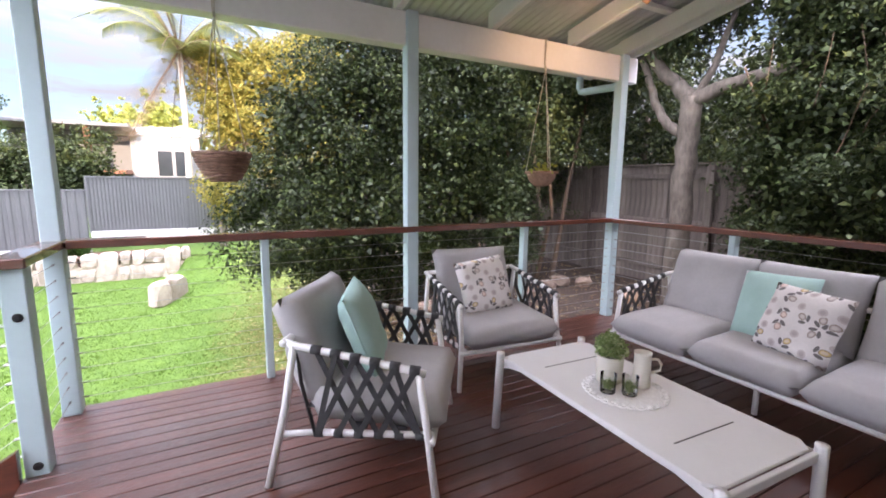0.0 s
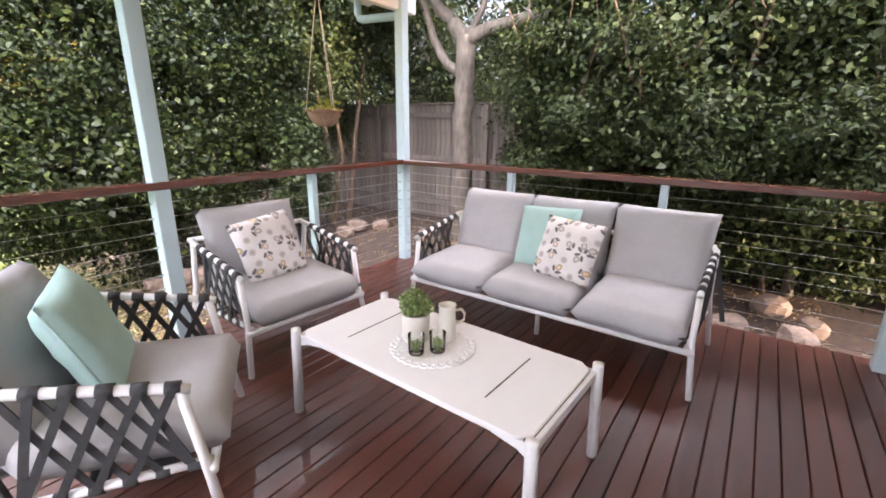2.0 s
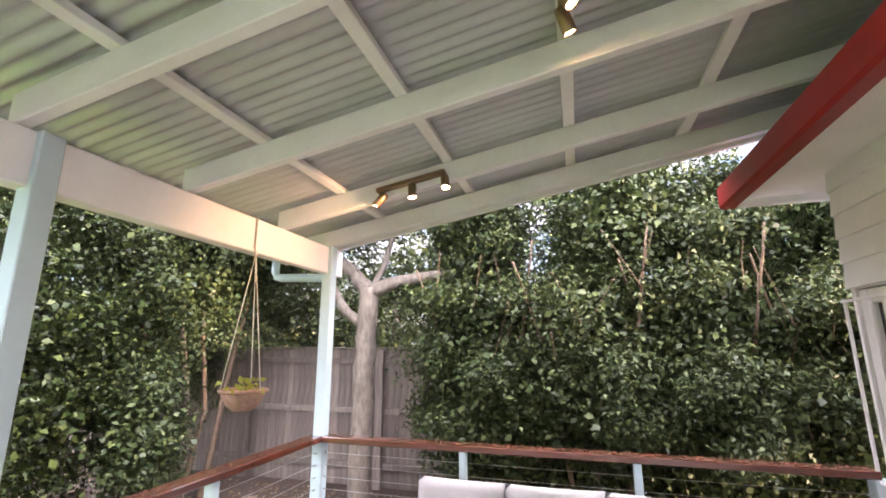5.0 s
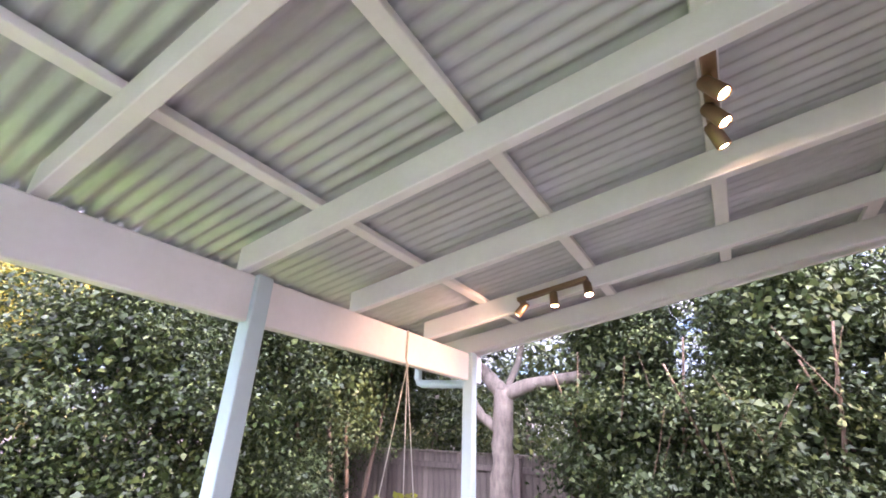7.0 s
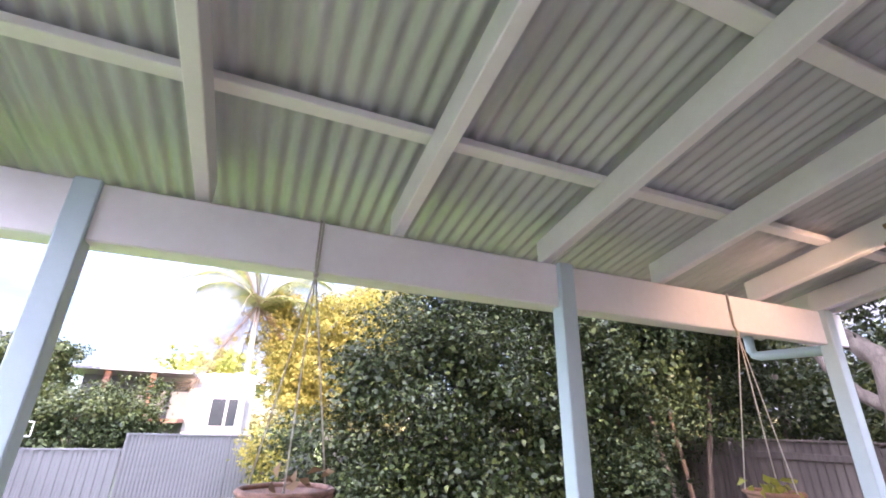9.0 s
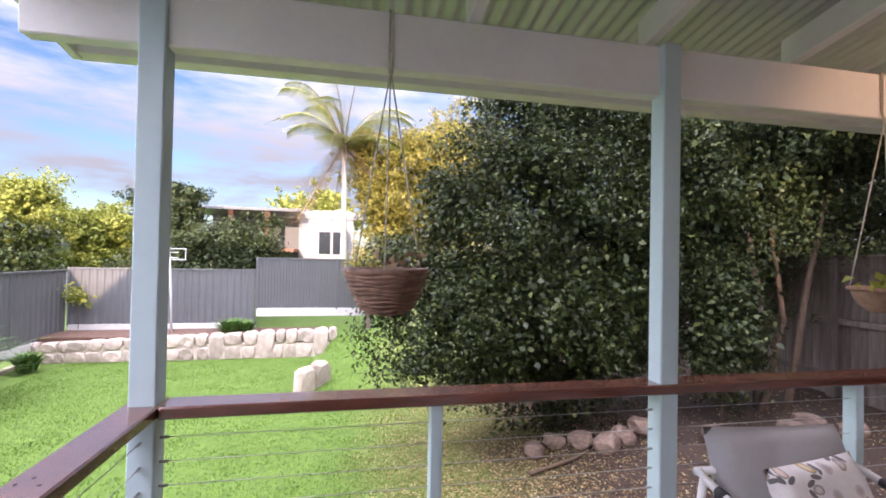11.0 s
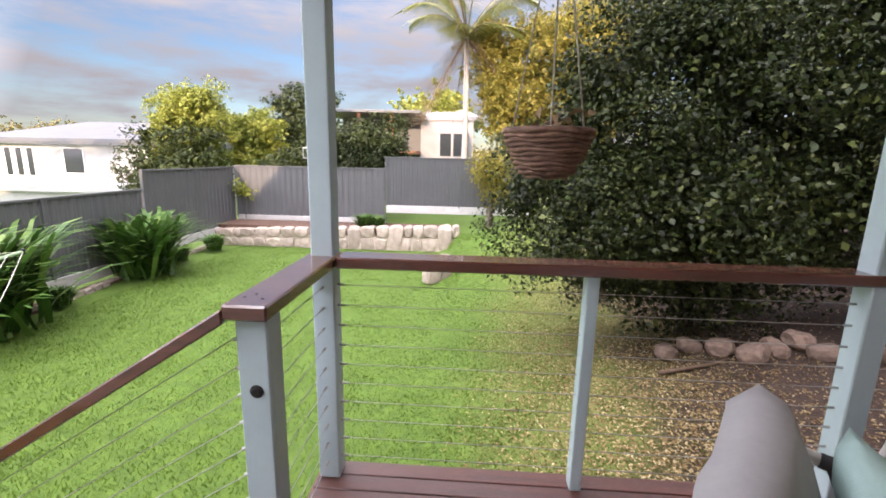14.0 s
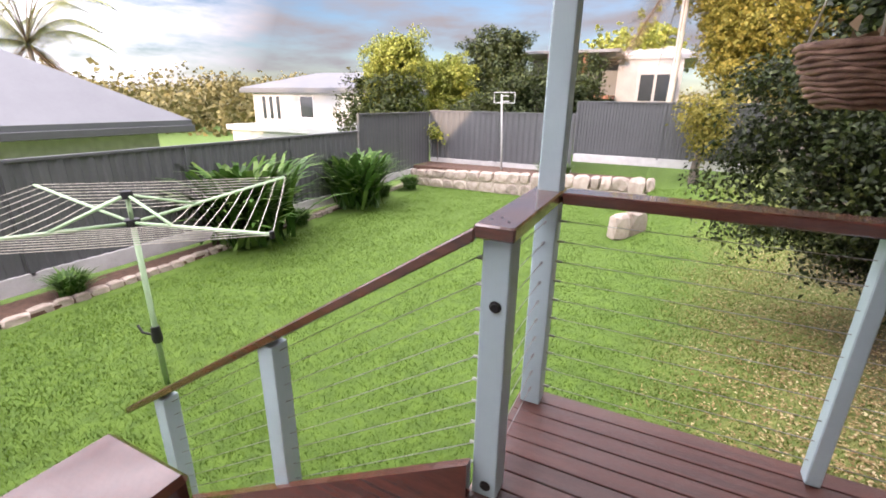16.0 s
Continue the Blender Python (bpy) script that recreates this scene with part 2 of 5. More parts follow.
def floral_mat():
    """White cushion cloth printed with outlined pods between pairs of dark leaves, and soft round discs."""
    m = mat("floral_print", (0.80, 0.76, 0.74), 0.85, bump=0.3, bscale=300)
    n, l = m.node_tree.nodes, m.node_tree.links
    b = n["Principled BSDF"]
    state = [b.inputs["Base Color"].links[0].from_socket]

    def link(node, k, src):
        if hasattr(src, "links"):
            l.new(src, node.inputs[k])
        else:
            node.inputs[k].default_value = src

    def sums(op, a, c=0.0):
        q = n.new("ShaderNodeMath")
        q.operation = op
        link(q, 0, a)
        link(q, 1, c)
        return q.outputs[0]

    def vec(op, a, c):
        q = n.new("ShaderNodeVectorMath")
        q.operation = op
        link(q, 0, a)
        link(q, 1, c)
        return q.outputs["Value"] if op == 'LENGTH' else q.outputs["Vector"]

    def turn(a, angle):
        q = n.new("ShaderNodeVectorRotate")
        q.rotation_type = 'Z_AXIS'
        link(q, "Vector", a)
        link(q, "Angle", angle)
        return q.outputs[0]

    def paint(fac, colour):
        q = n.new("ShaderNodeMix")
        q.data_type = 'RGBA'
        l.new(fac, q.inputs["Factor"])
        l.new(state[0], q.inputs["A"])
        link(q, "B", colour)
        state[0] = q.outputs["Result"]

    tc, v = n.new("ShaderNodeTexCoord"), n.new("ShaderNodeTexVoronoi")
    v.voronoi_dimensions = '2D'
    v.inputs["Scale"].default_value, v.inputs["Randomness"].default_value = 12.5, 0.55
    flat = vec('MULTIPLY', tc.outputs["Object"], (1, 1, 0))
    l.new(flat, v.inputs["Vector"])
    sep = n.new("ShaderNodeSeparateColor")
    l.new(v.outputs["Color"], sep.inputs[0])
    local = turn(vec('SUBTRACT', flat, v.outputs["Position"]), sums('MULTIPLY', sep.outputs[0], 6.28))
    pod = vec('LENGTH', vec('MULTIPLY', vec('SUBTRACT', local, (0, 0.009, 0)), (58, 46, 0)), (0, 0, 0))
    split = n.new("ShaderNodeSeparateXYZ")
    l.new(local, split.inputs[0])
    join = n.new("ShaderNodeCombineXYZ")
    l.new(sums('ABSOLUTE', split.outputs["X"]), join.inputs["X"])
    l.new(split.outputs["Y"], join.inputs["Y"])
    leaf = vec('LENGTH', vec('MULTIPLY', turn(vec('SUBTRACT', join.outputs[0], (0.018, -0.016, 0)), 0.75), (110, 52, 0)), (0, 0, 0))
    disc = vec('LENGTH', local, (0, 0, 0))
    is_pod = sums('GREATER_THAN', sep.outputs[1], 0.34)
    is_disc = sums('SUBTRACT', 1.0, is_pod)
    tones = n.new("ShaderNodeValToRGB")
    tones.color_ramp.interpolation = 'CONSTANT'
    el = tones.color_ramp.elements
    el[0].color, el[1].color, el[1].position = (0.62, 0.46, 0.20, 1), (0.66, 0.48, 0.42, 1), 0.4
    e = el.new(0.72)
    e.color = (0.48, 0.42, 0.40, 1)
    l.new(sep.outputs[2], tones.inputs["Fac"])
    paint(sums('MULTIPLY', sums('MULTIPLY', sums('LESS_THAN', disc, 0.021), is_disc), 0.6), (0.44, 0.36, 0.35, 1))
    paint(sums('MULTIPLY', sums('MULTIPLY', sums('LESS_THAN', disc, 0.012), is_disc), 0.5), (0.34, 0.28, 0.28, 1))
    paint(sums('MULTIPLY', sums('LESS_THAN', leaf, 1.0), is_pod), (0.16, 0.145, 0.145, 1))
    paint(sums('MULTIPLY', sums('LESS_THAN', pod, 1.0), is_pod), (0.30, 0.24, 0.20, 1))
    paint(sums('MULTIPLY', sums('LESS_THAN', pod, 0.78), is_pod), tones.outputs["Color"])
    paint(sums('MULTIPLY', sums('MULTIPLY', sums('LESS_THAN', pod, 0.5), is_pod), 0.5), (0.78, 0.72, 0.66, 1))
    l.new(state[0], b.inputs["Base Color"])
    return m


FLORAL = floral_mat()

# ---- mesh helpers ----


def thing(name, label, category, m=None, group="", kind=""):
    ob = new(name)
    ob.empty_display_size = 0.1
    if m is not None:
        ob.matrix_world = m
    return tagged(ob, label, category, group, kind)


def part(name, bm, material, parent=None, label="", smooth=False):
    me = bpy.data.meshes.new(name)
    bm.to_mesh(me)
    bm.free()
    me.materials.append(material)
    if smooth:
        for p in me.polygons:
            p.use_smooth = True
    ob = new(name, me)
    ob.parent = parent
    if label:
        ob["label"] = label
    return ob


def again(ob, name, m, parent=None):
    """Another piece on the same mesh."""
    o = new(name, ob.data)
    o.parent = parent
    o.matrix_basis = m
    return o


def box(x0, x1, y0, y1, z0, z1, bevel=0.004, bm=None):
    bm = bm or bmesh.new()
    v = [bm.verts.new((x, y, z)) for x in (x0, x1) for y in (y0, y1) for z in (z0, z1)]
    fs = [bm.faces.new([v[i] for i in q]) for q in ((0, 1, 3, 2), (4, 6, 7, 5), (0, 4, 5, 1), (2, 3, 7, 6), (0, 2, 6, 4), (1, 5, 7, 3))]
    if bevel:
        bmesh.ops.bevel(bm, geom=list({e for f in fs for e in f.edges}), offset=bevel, segments=1, affect='EDGES')
    return bm


def tube(pts, r, n=10, bm=None, r2=None, caps=True):
    """A round bar along a line of points, with radius r (to r2)."""
    bm = bm or bmesh.new()
    pts = [Vector(p) for p in pts]
    rings = []
    for i, p in enumerate(pts):
        d = (pts[min(i + 1, len(pts) - 1)] - pts[max(i - 1, 0)]).normalized()
        a = d.cross(Vector((0.31, 0.17, 0.93))).normalized()
        b = d.cross(a)
        q = r if r2 is None else r + (r2 - r) * i / (len(pts) - 1)
        rings.append([bm.verts.new(p + q * (math.cos(k * 2 * math.pi / n) * a + math.sin(k * 2 * math.pi / n) * b)) for k in range(n)])
    for u, w in zip(rings, rings[1:]):
        for k in range(n):
            bm.faces.new((u[k], u[(k + 1) % n], w[(k + 1) % n], w[k]))
    if caps:
        bm.faces.new(rings[0][::-1])
        bm.faces.new(rings[-1])
    return bm


def lathe(profile, n=24, bm=None):
    """A turned shape from (radius, height) pairs."""
    bm = bm or bmesh.new()
    rings = [[bm.verts.new((r * math.cos(k * 2 * math.pi / n), r * math.sin(k * 2 * math.pi / n), z)) for k in range(n)] for r, z in profile]
    for u, w in zip(rings, rings[1:]):
        for k in range(n):
            bm.faces.new((u[k], u[(k + 1) % n], w[(k + 1) % n], w[k]))
    return bm


def ribbon(pts, width, side, thick=0.004, bm=None):
    """A flat strap along points; side is the way across it."""
    bm = bm or bmesh.new()
    pts, side = [Vector(p) for p in pts], Vector(side).normalized()
    prev = None
    for i, p in enumerate(pts):
        d = (pts[min(i + 1, len(pts) - 1)] - pts[max(i - 1, 0)]).normalized()
        s = (side - d * side.dot(d)).normalized()
        nn = d.cross(s) * thick / 2
        ring = [bm.verts.new(p + s * width / 2 * a + nn * b) for a, b in ((1, 1), (-1, 1), (-1, -1), (1, -1))]
        if prev:
            for k in range(4):
                bm.faces.new((prev[k], prev[(k + 1) % 4], ring[(k + 1) % 4], ring[k]))
        else:
            bm.faces.new(ring[::-1])
        prev = ring
    bm.faces.new(prev)
    return bm


def cushion(w, d, h, puff=0.35, n=14, seed=1, crease=0.012):
    """A stuffed cushion with its middle fuller than its edges and slightly pinched corners, resting on z = 0."""
    bm = bmesh.new()
    grid = {}
    for side in (0, 1):
        for i in range(n + 1):
            for j in range(n + 1):
                u, v = 2 * i / n - 1, 2 * j / n - 1
                edge = i in (0, n) or j in (0, n)
                if side and edge:
                    grid[1, i, j] = grid[0, i, j]
                    continue
                f = ((1 - abs(u) ** 3.2) * (1 - abs(v) ** 3.2)) ** puff
                pull = 1 + 0.02 * (u * u * v * v) - 0.02 * (1 - f)
                k = crease * noise.noise(Vector((u * 1.7 + seed, v * 1.7, side + seed * 2.0))) + crease * 0.5 * noise.noise(Vector((u * 5 + seed, v * 5, seed)))
                z = h / 2 + (1 if side == 0 else -1) * (h / 2 * f) + (k if not edge else 0)
                x_in = 1 - 0.03 * (1 - v * v) * (abs(u) > 0.99) - 0
                grid[side, i, j] = bm.verts.new((w / 2 * u * pull * x_in, d / 2 * v * pull, z))
    for i in range(n):
        for j in range(n):
            a = [grid[0, i, j], grid[0, i + 1, j], grid[0, i + 1, j + 1], grid[0, i, j + 1]]
            bm.faces.new(a)
            b = [grid[1, i, j], grid[1, i, j + 1], grid[1, i + 1, j + 1], grid[1, i + 1, j]]
            if len(set(b)) == 4 and set(a) != set(b):
                try:
                    bm.faces.new(b)
                except ValueError:
                    pass
    return bm


def leaf_object(name, pos, out, size, material, parent=None, seed=0, aspect=0.45, spread=0.9, fold=0.18, label=""):
    """Many small folded leaves, one at each place, turned loosely to the way out of the crown."""
    rng = np.random.default_rng(seed)
    k = len(pos)
    nrm = out + rng.normal(0, spread, (k, 3)) + np.array([0, 0, 0.45])
    nrm /= np.linalg.norm(nrm, axis=1, keepdims=True) + 1e-9
    d = np.cross(nrm, rng.normal(0, 1, (k, 3)))
    d /= np.linalg.norm(d, axis=1, keepdims=True) + 1e-9
    s = np.cross(nrm, d)
    ln = (size * rng.uniform(0.65, 1.3, k))[:, None]
    v = np.empty((k, 4, 3))
    v[:, 0] = pos - d * ln * 0.5
    v[:, 1] = pos + s * ln * aspect * 0.5 + nrm * ln * fold
    v[:, 2] = pos + d * ln * 0.5 - nrm * ln * 0.08
    v[:, 3] = pos - s * ln * aspect * 0.5 + nrm * ln * fold
    return quads(name, v, material, parent, label)


def quads(name, v, material, parent=None, label=""):
    k = len(v)
    me = bpy.data.meshes.new(name)
    me.vertices.add(k * 4)
    me.vertices.foreach_set("co", v.reshape(-1))
    me.loops.add(k * 4)
    me.loops.foreach_set("vertex_index", np.arange(k * 4, dtype=np.int32))
    me.polygons.add(k)
    me.polygons.foreach_set("loop_start", np.arange(0, k * 4, 4, dtype=np.int32))
    me.update(calc_edges=True)
    me.materials.append(material)
    ob = new(name, me)
    ob.parent = parent
    if label:
        ob["label"] = label
    return ob


def crown_points(lumps, count, seed, depth=0.6, clump=12, spread=0.085, ragged=0.4):
    """Places of leaves in clumps on the outsides of a heap of lumps (centre, radii), and the ways out."""
    rng = np.random.default_rng(seed)
    area = np.array([r[0] * r[1] + r[1] * r[2] + r[0] * r[2] for _, r in lumps])
    twigs = count // clump
    which = rng.choice(len(lumps), twigs, p=area / area.sum())
    c, r = np.array([l_[0] for l_ in lumps], float)[which], np.array([l_[1] for l_ in lumps], float)[which]
    d = rng.normal(0, 1, (twigs, 3))
    d /= np.linalg.norm(d, axis=1, keepdims=True)
    wave = 1 + ragged * 0.5 * (np.sin(d[:, 0] * 7 + which) * np.cos(d[:, 1] * 6 + which * 2) + np.sin(d[:, 2] * 9 + which * 3) * 0.6)
    f = wave * (1 - depth * rng.random(twigs) ** 1.6) + ragged * 0.3 * rng.random(twigs) ** 4
    p = c + d * r * f[:, None]
    big = max(max(r_) for _, r_ in lumps) > 0.3
    if big:
        # twigs gather into boughs, full and lit above, with dark gaps between them
        nb = min(twigs, max(170, twigs // 26))
        bough = rng.integers(0, nb, twigs)
        size_b = (math.sqrt(1.35 * 4.19 * area.sum() / (nb * math.pi)) * (0.7 + 0.6 * rng.random(nb)))[bough][:, None]
        c, d, which = p[:nb][bough], d[:nb][bough], which[:nb][bough]
        off = rng.normal(0, 1, (twigs, 3))
        off *= (rng.random(twigs) ** 0.45 / np.linalg.norm(off, axis=1))[:, None]
        p = c + off * size_b * np.array([1.15, 1.15, 0.62])
        d = d * 0.55 + off * 0.7 + np.array([0, 0, 0.25])
        d /= np.linalg.norm(d, axis=1, keepdims=True)
    x, y, z = (p * 1.6).T
    deep = np.sin(3.1 * x + 1) * np.sin(2.7 * y + seed) * np.sin(2.3 * z + 2) + 0.6 * np.sin(6.1 * x + 2) * np.sin(5.7 * y) * np.sin(5.3 * z + seed) < -0.45 if big else np.zeros(twigs, bool)
    for k, (lc, lr) in enumerate(lumps):
        deep |= (which != k) & (np.linalg.norm((p - np.array(lc)) / np.array(lr), axis=1) < 0.62)
    p, d = p[~deep], d[~deep]
    p = np.repeat(p, clump, 0) + rng.normal(0, spread, (len(p) * clump, 3))
    return p, np.repeat(d, clump, 0)


def limb(pts, r, r2, name, material, parent, n=9, rough=0.25, seed=0):
    """A tapered, slightly crooked stem through the points."""
    rng = random.Random(seed)
    pts = [Vector(p) for p in pts]
    fine = []
    for a, b in zip(pts, pts[1:]):
        for k in range(5):
            fine.append(a.lerp(b, k / 5) + Vector((rng.uniform(-1, 1), rng.uniform(-1, 1), 0)) * r * rough)
    fine.append(pts[-1])
    return part(name, tube(fine, r, n, r2=r2), material, parent, smooth=True)


# ---- ground ----


def smooth_step(a, b, x):
    t = min(1.0, max(0.0, (x - a) / (b - a)))
    return t * t * (3 - 2 * t)


def ground_z(x, y):
    """The height of the ground: a level lawn, a bank that rises towards the timber fence, and lower ground beyond the side fence and far off."""
    z = -1.3 + 0.95 * smooth_step(-1.3, 5.8, x)
    z += 0.55 * smooth_step(-1.15, -0.6, x) * smooth_step(12.5, 17.0, y) * (1 - smooth_step(0.5, 4, x))
    z += 0.45 * smooth_step(17.2, 17.6, y) * (1 - smooth_step(30, 60, y)) * (1 - smooth_step(-1.4, -0.9, x))
    z -= 1.5 * smooth_step(-8.5, -13.0, x) * (1 - smooth_step(16.5, 21.0, y))
    far = smooth_step(24, 70, math.hypot(x, y))
    z -= far * 5.0 * smooth_step(5, -25, x)
    return z


def build_ground():
    xs = sorted({round(v, 3) for v in [*np.arange(-11, 9.01, 0.25), *np.arange(-60, -11, 3.5), *np.arange(9, 60, 4), -600, -300, -150, -90, 90, 150, 300, 600]})
    ys = sorted({round(v, 3) for v in [*np.arange(-3, 20.01, 0.25), *np.arange(-60, -3, 4), *np.arange(20, 80, 4), -600, -300, -150, 120, 200, 350, 600]})
    bm = bmesh.new()
    rows = [[bm.verts.new((x, y, ground_z(x, y) + 0.012 * noise.noise(Vector((x * 2, y * 2, 0))))) for x in xs] for y in ys]
    for a, b in zip(rows, rows[1:]):
        for k in range(len(xs) - 1):
            bm.faces.new((a[k], a[k + 1], b[k + 1], b[k]))
    m = mat("lawn_and_earth", (0.092, 0.165, 0.014), 0.9, col2=(0.045, 0.095, 0.008), scale=7.0, bump=0.9, bscale=120)
    n, l = m.node_tree.nodes, m.node_tree.links
    b = n["Principled BSDF"]
    grass = b.inputs["Base Color"].links[0].from_socket
    tc, sep, no = n.new("ShaderNodeTexCoord"), n.new("ShaderNodeSeparateXYZ"), n.new("ShaderNodeTexNoise")
    no.inputs["Scale"].default_value, no.inputs["Detail"].default_value = 0.9, 6
    l.new(tc.outputs["Object"], sep.inputs[0])
    l.new(tc.outputs["Object"], no.inputs["Vector"])

    def ramp_of(value, noise_amount, a, b_):
        ad = n.new("ShaderNodeMath")
        ad.operation = 'MULTIPLY_ADD'
        ad.inputs[1].default_value = noise_amount
        l.new(no.outputs["Fac"], ad.inputs[0])
        l.new(value, ad.inputs[2])
        mr = n.new("ShaderNodeMapRange")
        mr.interpolation_type = 'SMOOTHSTEP'
        mr.inputs["From Min"].default_value, mr.inputs["From Max"].default_value = a, b_
        l.new(ad.outputs[0], mr.inputs["Value"])
        return mr.outputs["Result"]

    slant = n.new("ShaderNodeMath")
    slant.operation = 'MULTIPLY_ADD'
    slant.inputs[1].default_value = -0.12
    l.new(sep.outputs["Y"], slant.inputs[0])
    l.new(sep.outputs["X"], slant.inputs[2])
    dryf = ramp_of(slant.outputs[0], 2.2, -0.9, 1.0)
    dirtf = ramp_of(slant.outputs[0], 3.0, 1.35, 2.5)
    fine = n.new("ShaderNodeTexNoise")
    fine.inputs["Scale"].default_value, fine.inputs["Detail"].default_value = 22, 6
    l.new(tc.outputs["Object"], fine.inputs["Vector"])
    dry, dirt = n.new("ShaderNodeValToRGB"), n.new("ShaderNodeValToRGB")
    for rp, c0, c1 in ((dry, (0.065, 0.115, 0.014), (0.215, 0.225, 0.06)), (dirt, (0.022, 0.013, 0.009), (0.068, 0.040, 0.027))):
        rp.color_ramp.elements[0].color, rp.color_ramp.elements[1].color = (*c0, 1), (*c1, 1)
        rp.color_ramp.elements[0].position, rp.color_ramp.elements[1].position = 0.3, 0.7
        l.new(fine.outputs["Fac"], rp.inputs["Fac"])
    out = grass
    for f_, rp in ((dryf, dry), (dirtf, dirt)):
        mx = n.new("ShaderNodeMix")
        mx.data_type = 'RGBA'
        l.new(f_, mx.inputs["Factor"])
        l.new(out, mx.inputs["A"])
        l.new(rp.outputs["Color"], mx.inputs["B"])
        out = mx.outputs["Result"]
    l.new(out, b.inputs["Base Color"])
    tagged(part("ground", bm, m, smooth=True), "green lawn rising to bare brown earth under the trees", "ground", kind="structure")


build_ground()


def grass_blades(name, material, x0, x1, y0, y1, count, height, seed, label, keep):
    """Short blades of grass standing on the ground."""
    rng = np.random.default_rng(seed)
    x, y = rng.uniform(x0, x1, count), y0 + (y1 - y0) * rng.random(count) ** 1.5
    ok = np.array([keep(a, b) for a, b in zip(x, y)])
    x, y = x[ok], y[ok]
    z = np.array([ground_z(a, b) for a, b in zip(x, y)]) - 0.005
    k = len(x)
    p = np.stack([x, y, z], 1)
    a = rng.uniform(0, 2 * np.pi, k)
    s = np.stack([np.cos(a), np.sin(a), np.zeros(k)], 1) * rng.uniform(0.0025, 0.006, k)[:, None]
    h = height * rng.uniform(0.5, 1.3, k)[:, None]
    lean = rng.normal(0, 0.5, (k, 3)) * h
    lean[:, 2] = 0
    up = np.array([0, 0, 1.0]) * h
    v = np.stack([p - s, p + s, p + up + lean + s * 0.3, p + up + lean - s * 0.3], 1)
    tagged(quads(name, v, material), label, "grass", kind="stuff")


def bank(x, y):
    return x - 0.12 * y


grass_blades("lawn_grass", L_GRASS, -7.1, 2.2, 3.0, 16.8, 300000, 0.027, 3, "short bright green lawn grass", lambda x, y: bank(x, y) < -0.9 + random.random() * 1.2 and not (x > -1.1 and y < 6.2) and not (-3.3 < x and y < 5.45))
grass_blades("dry_grass", L_DRYGRASS, -2.0, 3.0, 6.2, 16.8, 100000, 0.028, 4, "thin dry yellowish grass on the bank", lambda x, y: -1.7 + random.random() < bank(x, y) < 0.4 + random.random() * 1.3)


def litter():
    """Fallen leaves under the trees."""
    rng = np.random.default_rng(8)
    x, y = rng.uniform(-1.5, 6.3, 60000), 2.5 + 10.5 * rng.random(60000) ** 1.25
    ok = (bank(x, y) > -1.7 + 2.6 * rng.random(60000)) & ~((x < 3.5) & (y < 6.2))
    x, y = x[ok], y[ok]
    xn, yn = 1.4 + rng.normal(0, 0.8, 9000), 6.2 + 4.5 * rng.random(9000) ** 1.5
    near = (bank(xn, yn) > -1.0) & (xn < 3.4)
    keep = (rng.random(len(x)) < np.where(x > 3.4, 0.22, np.where(bank(x, y) > 1.2, 0.5, 1.0)))
    x, y = np.append(x[keep], xn[near]), np.append(y[keep], yn[near])
    z = np.array([ground_z(a, b) for a, b in zip(x, y)]) + 0.02
    ob = leaf_object("leaf_litter", np.stack([x, y, z], 1), np.tile([0, 0, 2.0], (len(x), 1)), 0.036, L_DRY, seed=9, spread=0.5)
    tagged(ob, "scattered dry brown and straw fallen leaves", "leaf litter", kind="stuff")


litter()

# ---- deck ----
DX0, DX1, DY0, DY1 = -1.0, 3.46, 2.40, 6.12


def build_deck():
    floor = tagged(part("floor", box(DX0 + 0.02, DX1 - 0.02, DY0, DY1 - 0.02, -0.2, -0.035), BRICKP), "dark reddish-brown oiled timber deck", "deck", kind="structure")
    pitch = 0.0915
    n = int((DY1 - DY0) / pitch)
    base = None
    for k in range(n + 1):
        y = DY1 - pitch * (k + 1)
        if base is None:
            base = part("board", box(-(DX1 - DX0) / 2, (DX1 - DX0) / 2, 0.0025, pitch - 0.0025, -0.032, 0.0, 0.003), DECK, floor)
            base.matrix_basis = pose((DX0 + DX1) / 2, y, 0)
        else:
            again(base, "board", pose((DX0 + DX1) / 2, y, 0), floor)
    part("fascia_board", box(DX0, DX1, DY1 - 0.018, DY1 + 0.006, -0.24, -0.034), CAP, floor)
    part("fascia_board", box(DX0 - 0.022, DX0 + 0.002, DY0, DY1, -0.24, -0.034), CAP, floor)
    part("fascia_board", box(DX1 - 0.002, DX1 + 0.022, DY0, DY1, -0.24, -0.034), CAP, floor)
    for x in (-0.9, 1.2, 3.3):
        for y in (2.8, 5.95):
            part("stump", box(x - 0.05, x + 0.05, y - 0.05, y + 0.05, ground_z(x, y) - 0.2, -0.2), BLUE, floor)


build_deck()

POST_Y, EAST_X = 6.045, 3.36


def post(x, y, z0, z1, label, s=0.045, name="post"):
    ob = part(name, box(x - s, x + s, y - s, y + s, z0, z1, 0.005), BLUE)
    return tagged(ob, label, "post", group="deck posts")


def eyelets(parent, pts, way):
    """Short wire fittings where the wires meet a post."""
    for p in pts:
        a = Vector(p)
        part("wire_fitting", tube([a, a + Vector(way) * 0.03], 0.0055, 6), WIRE, parent, "small steel wire fitting")


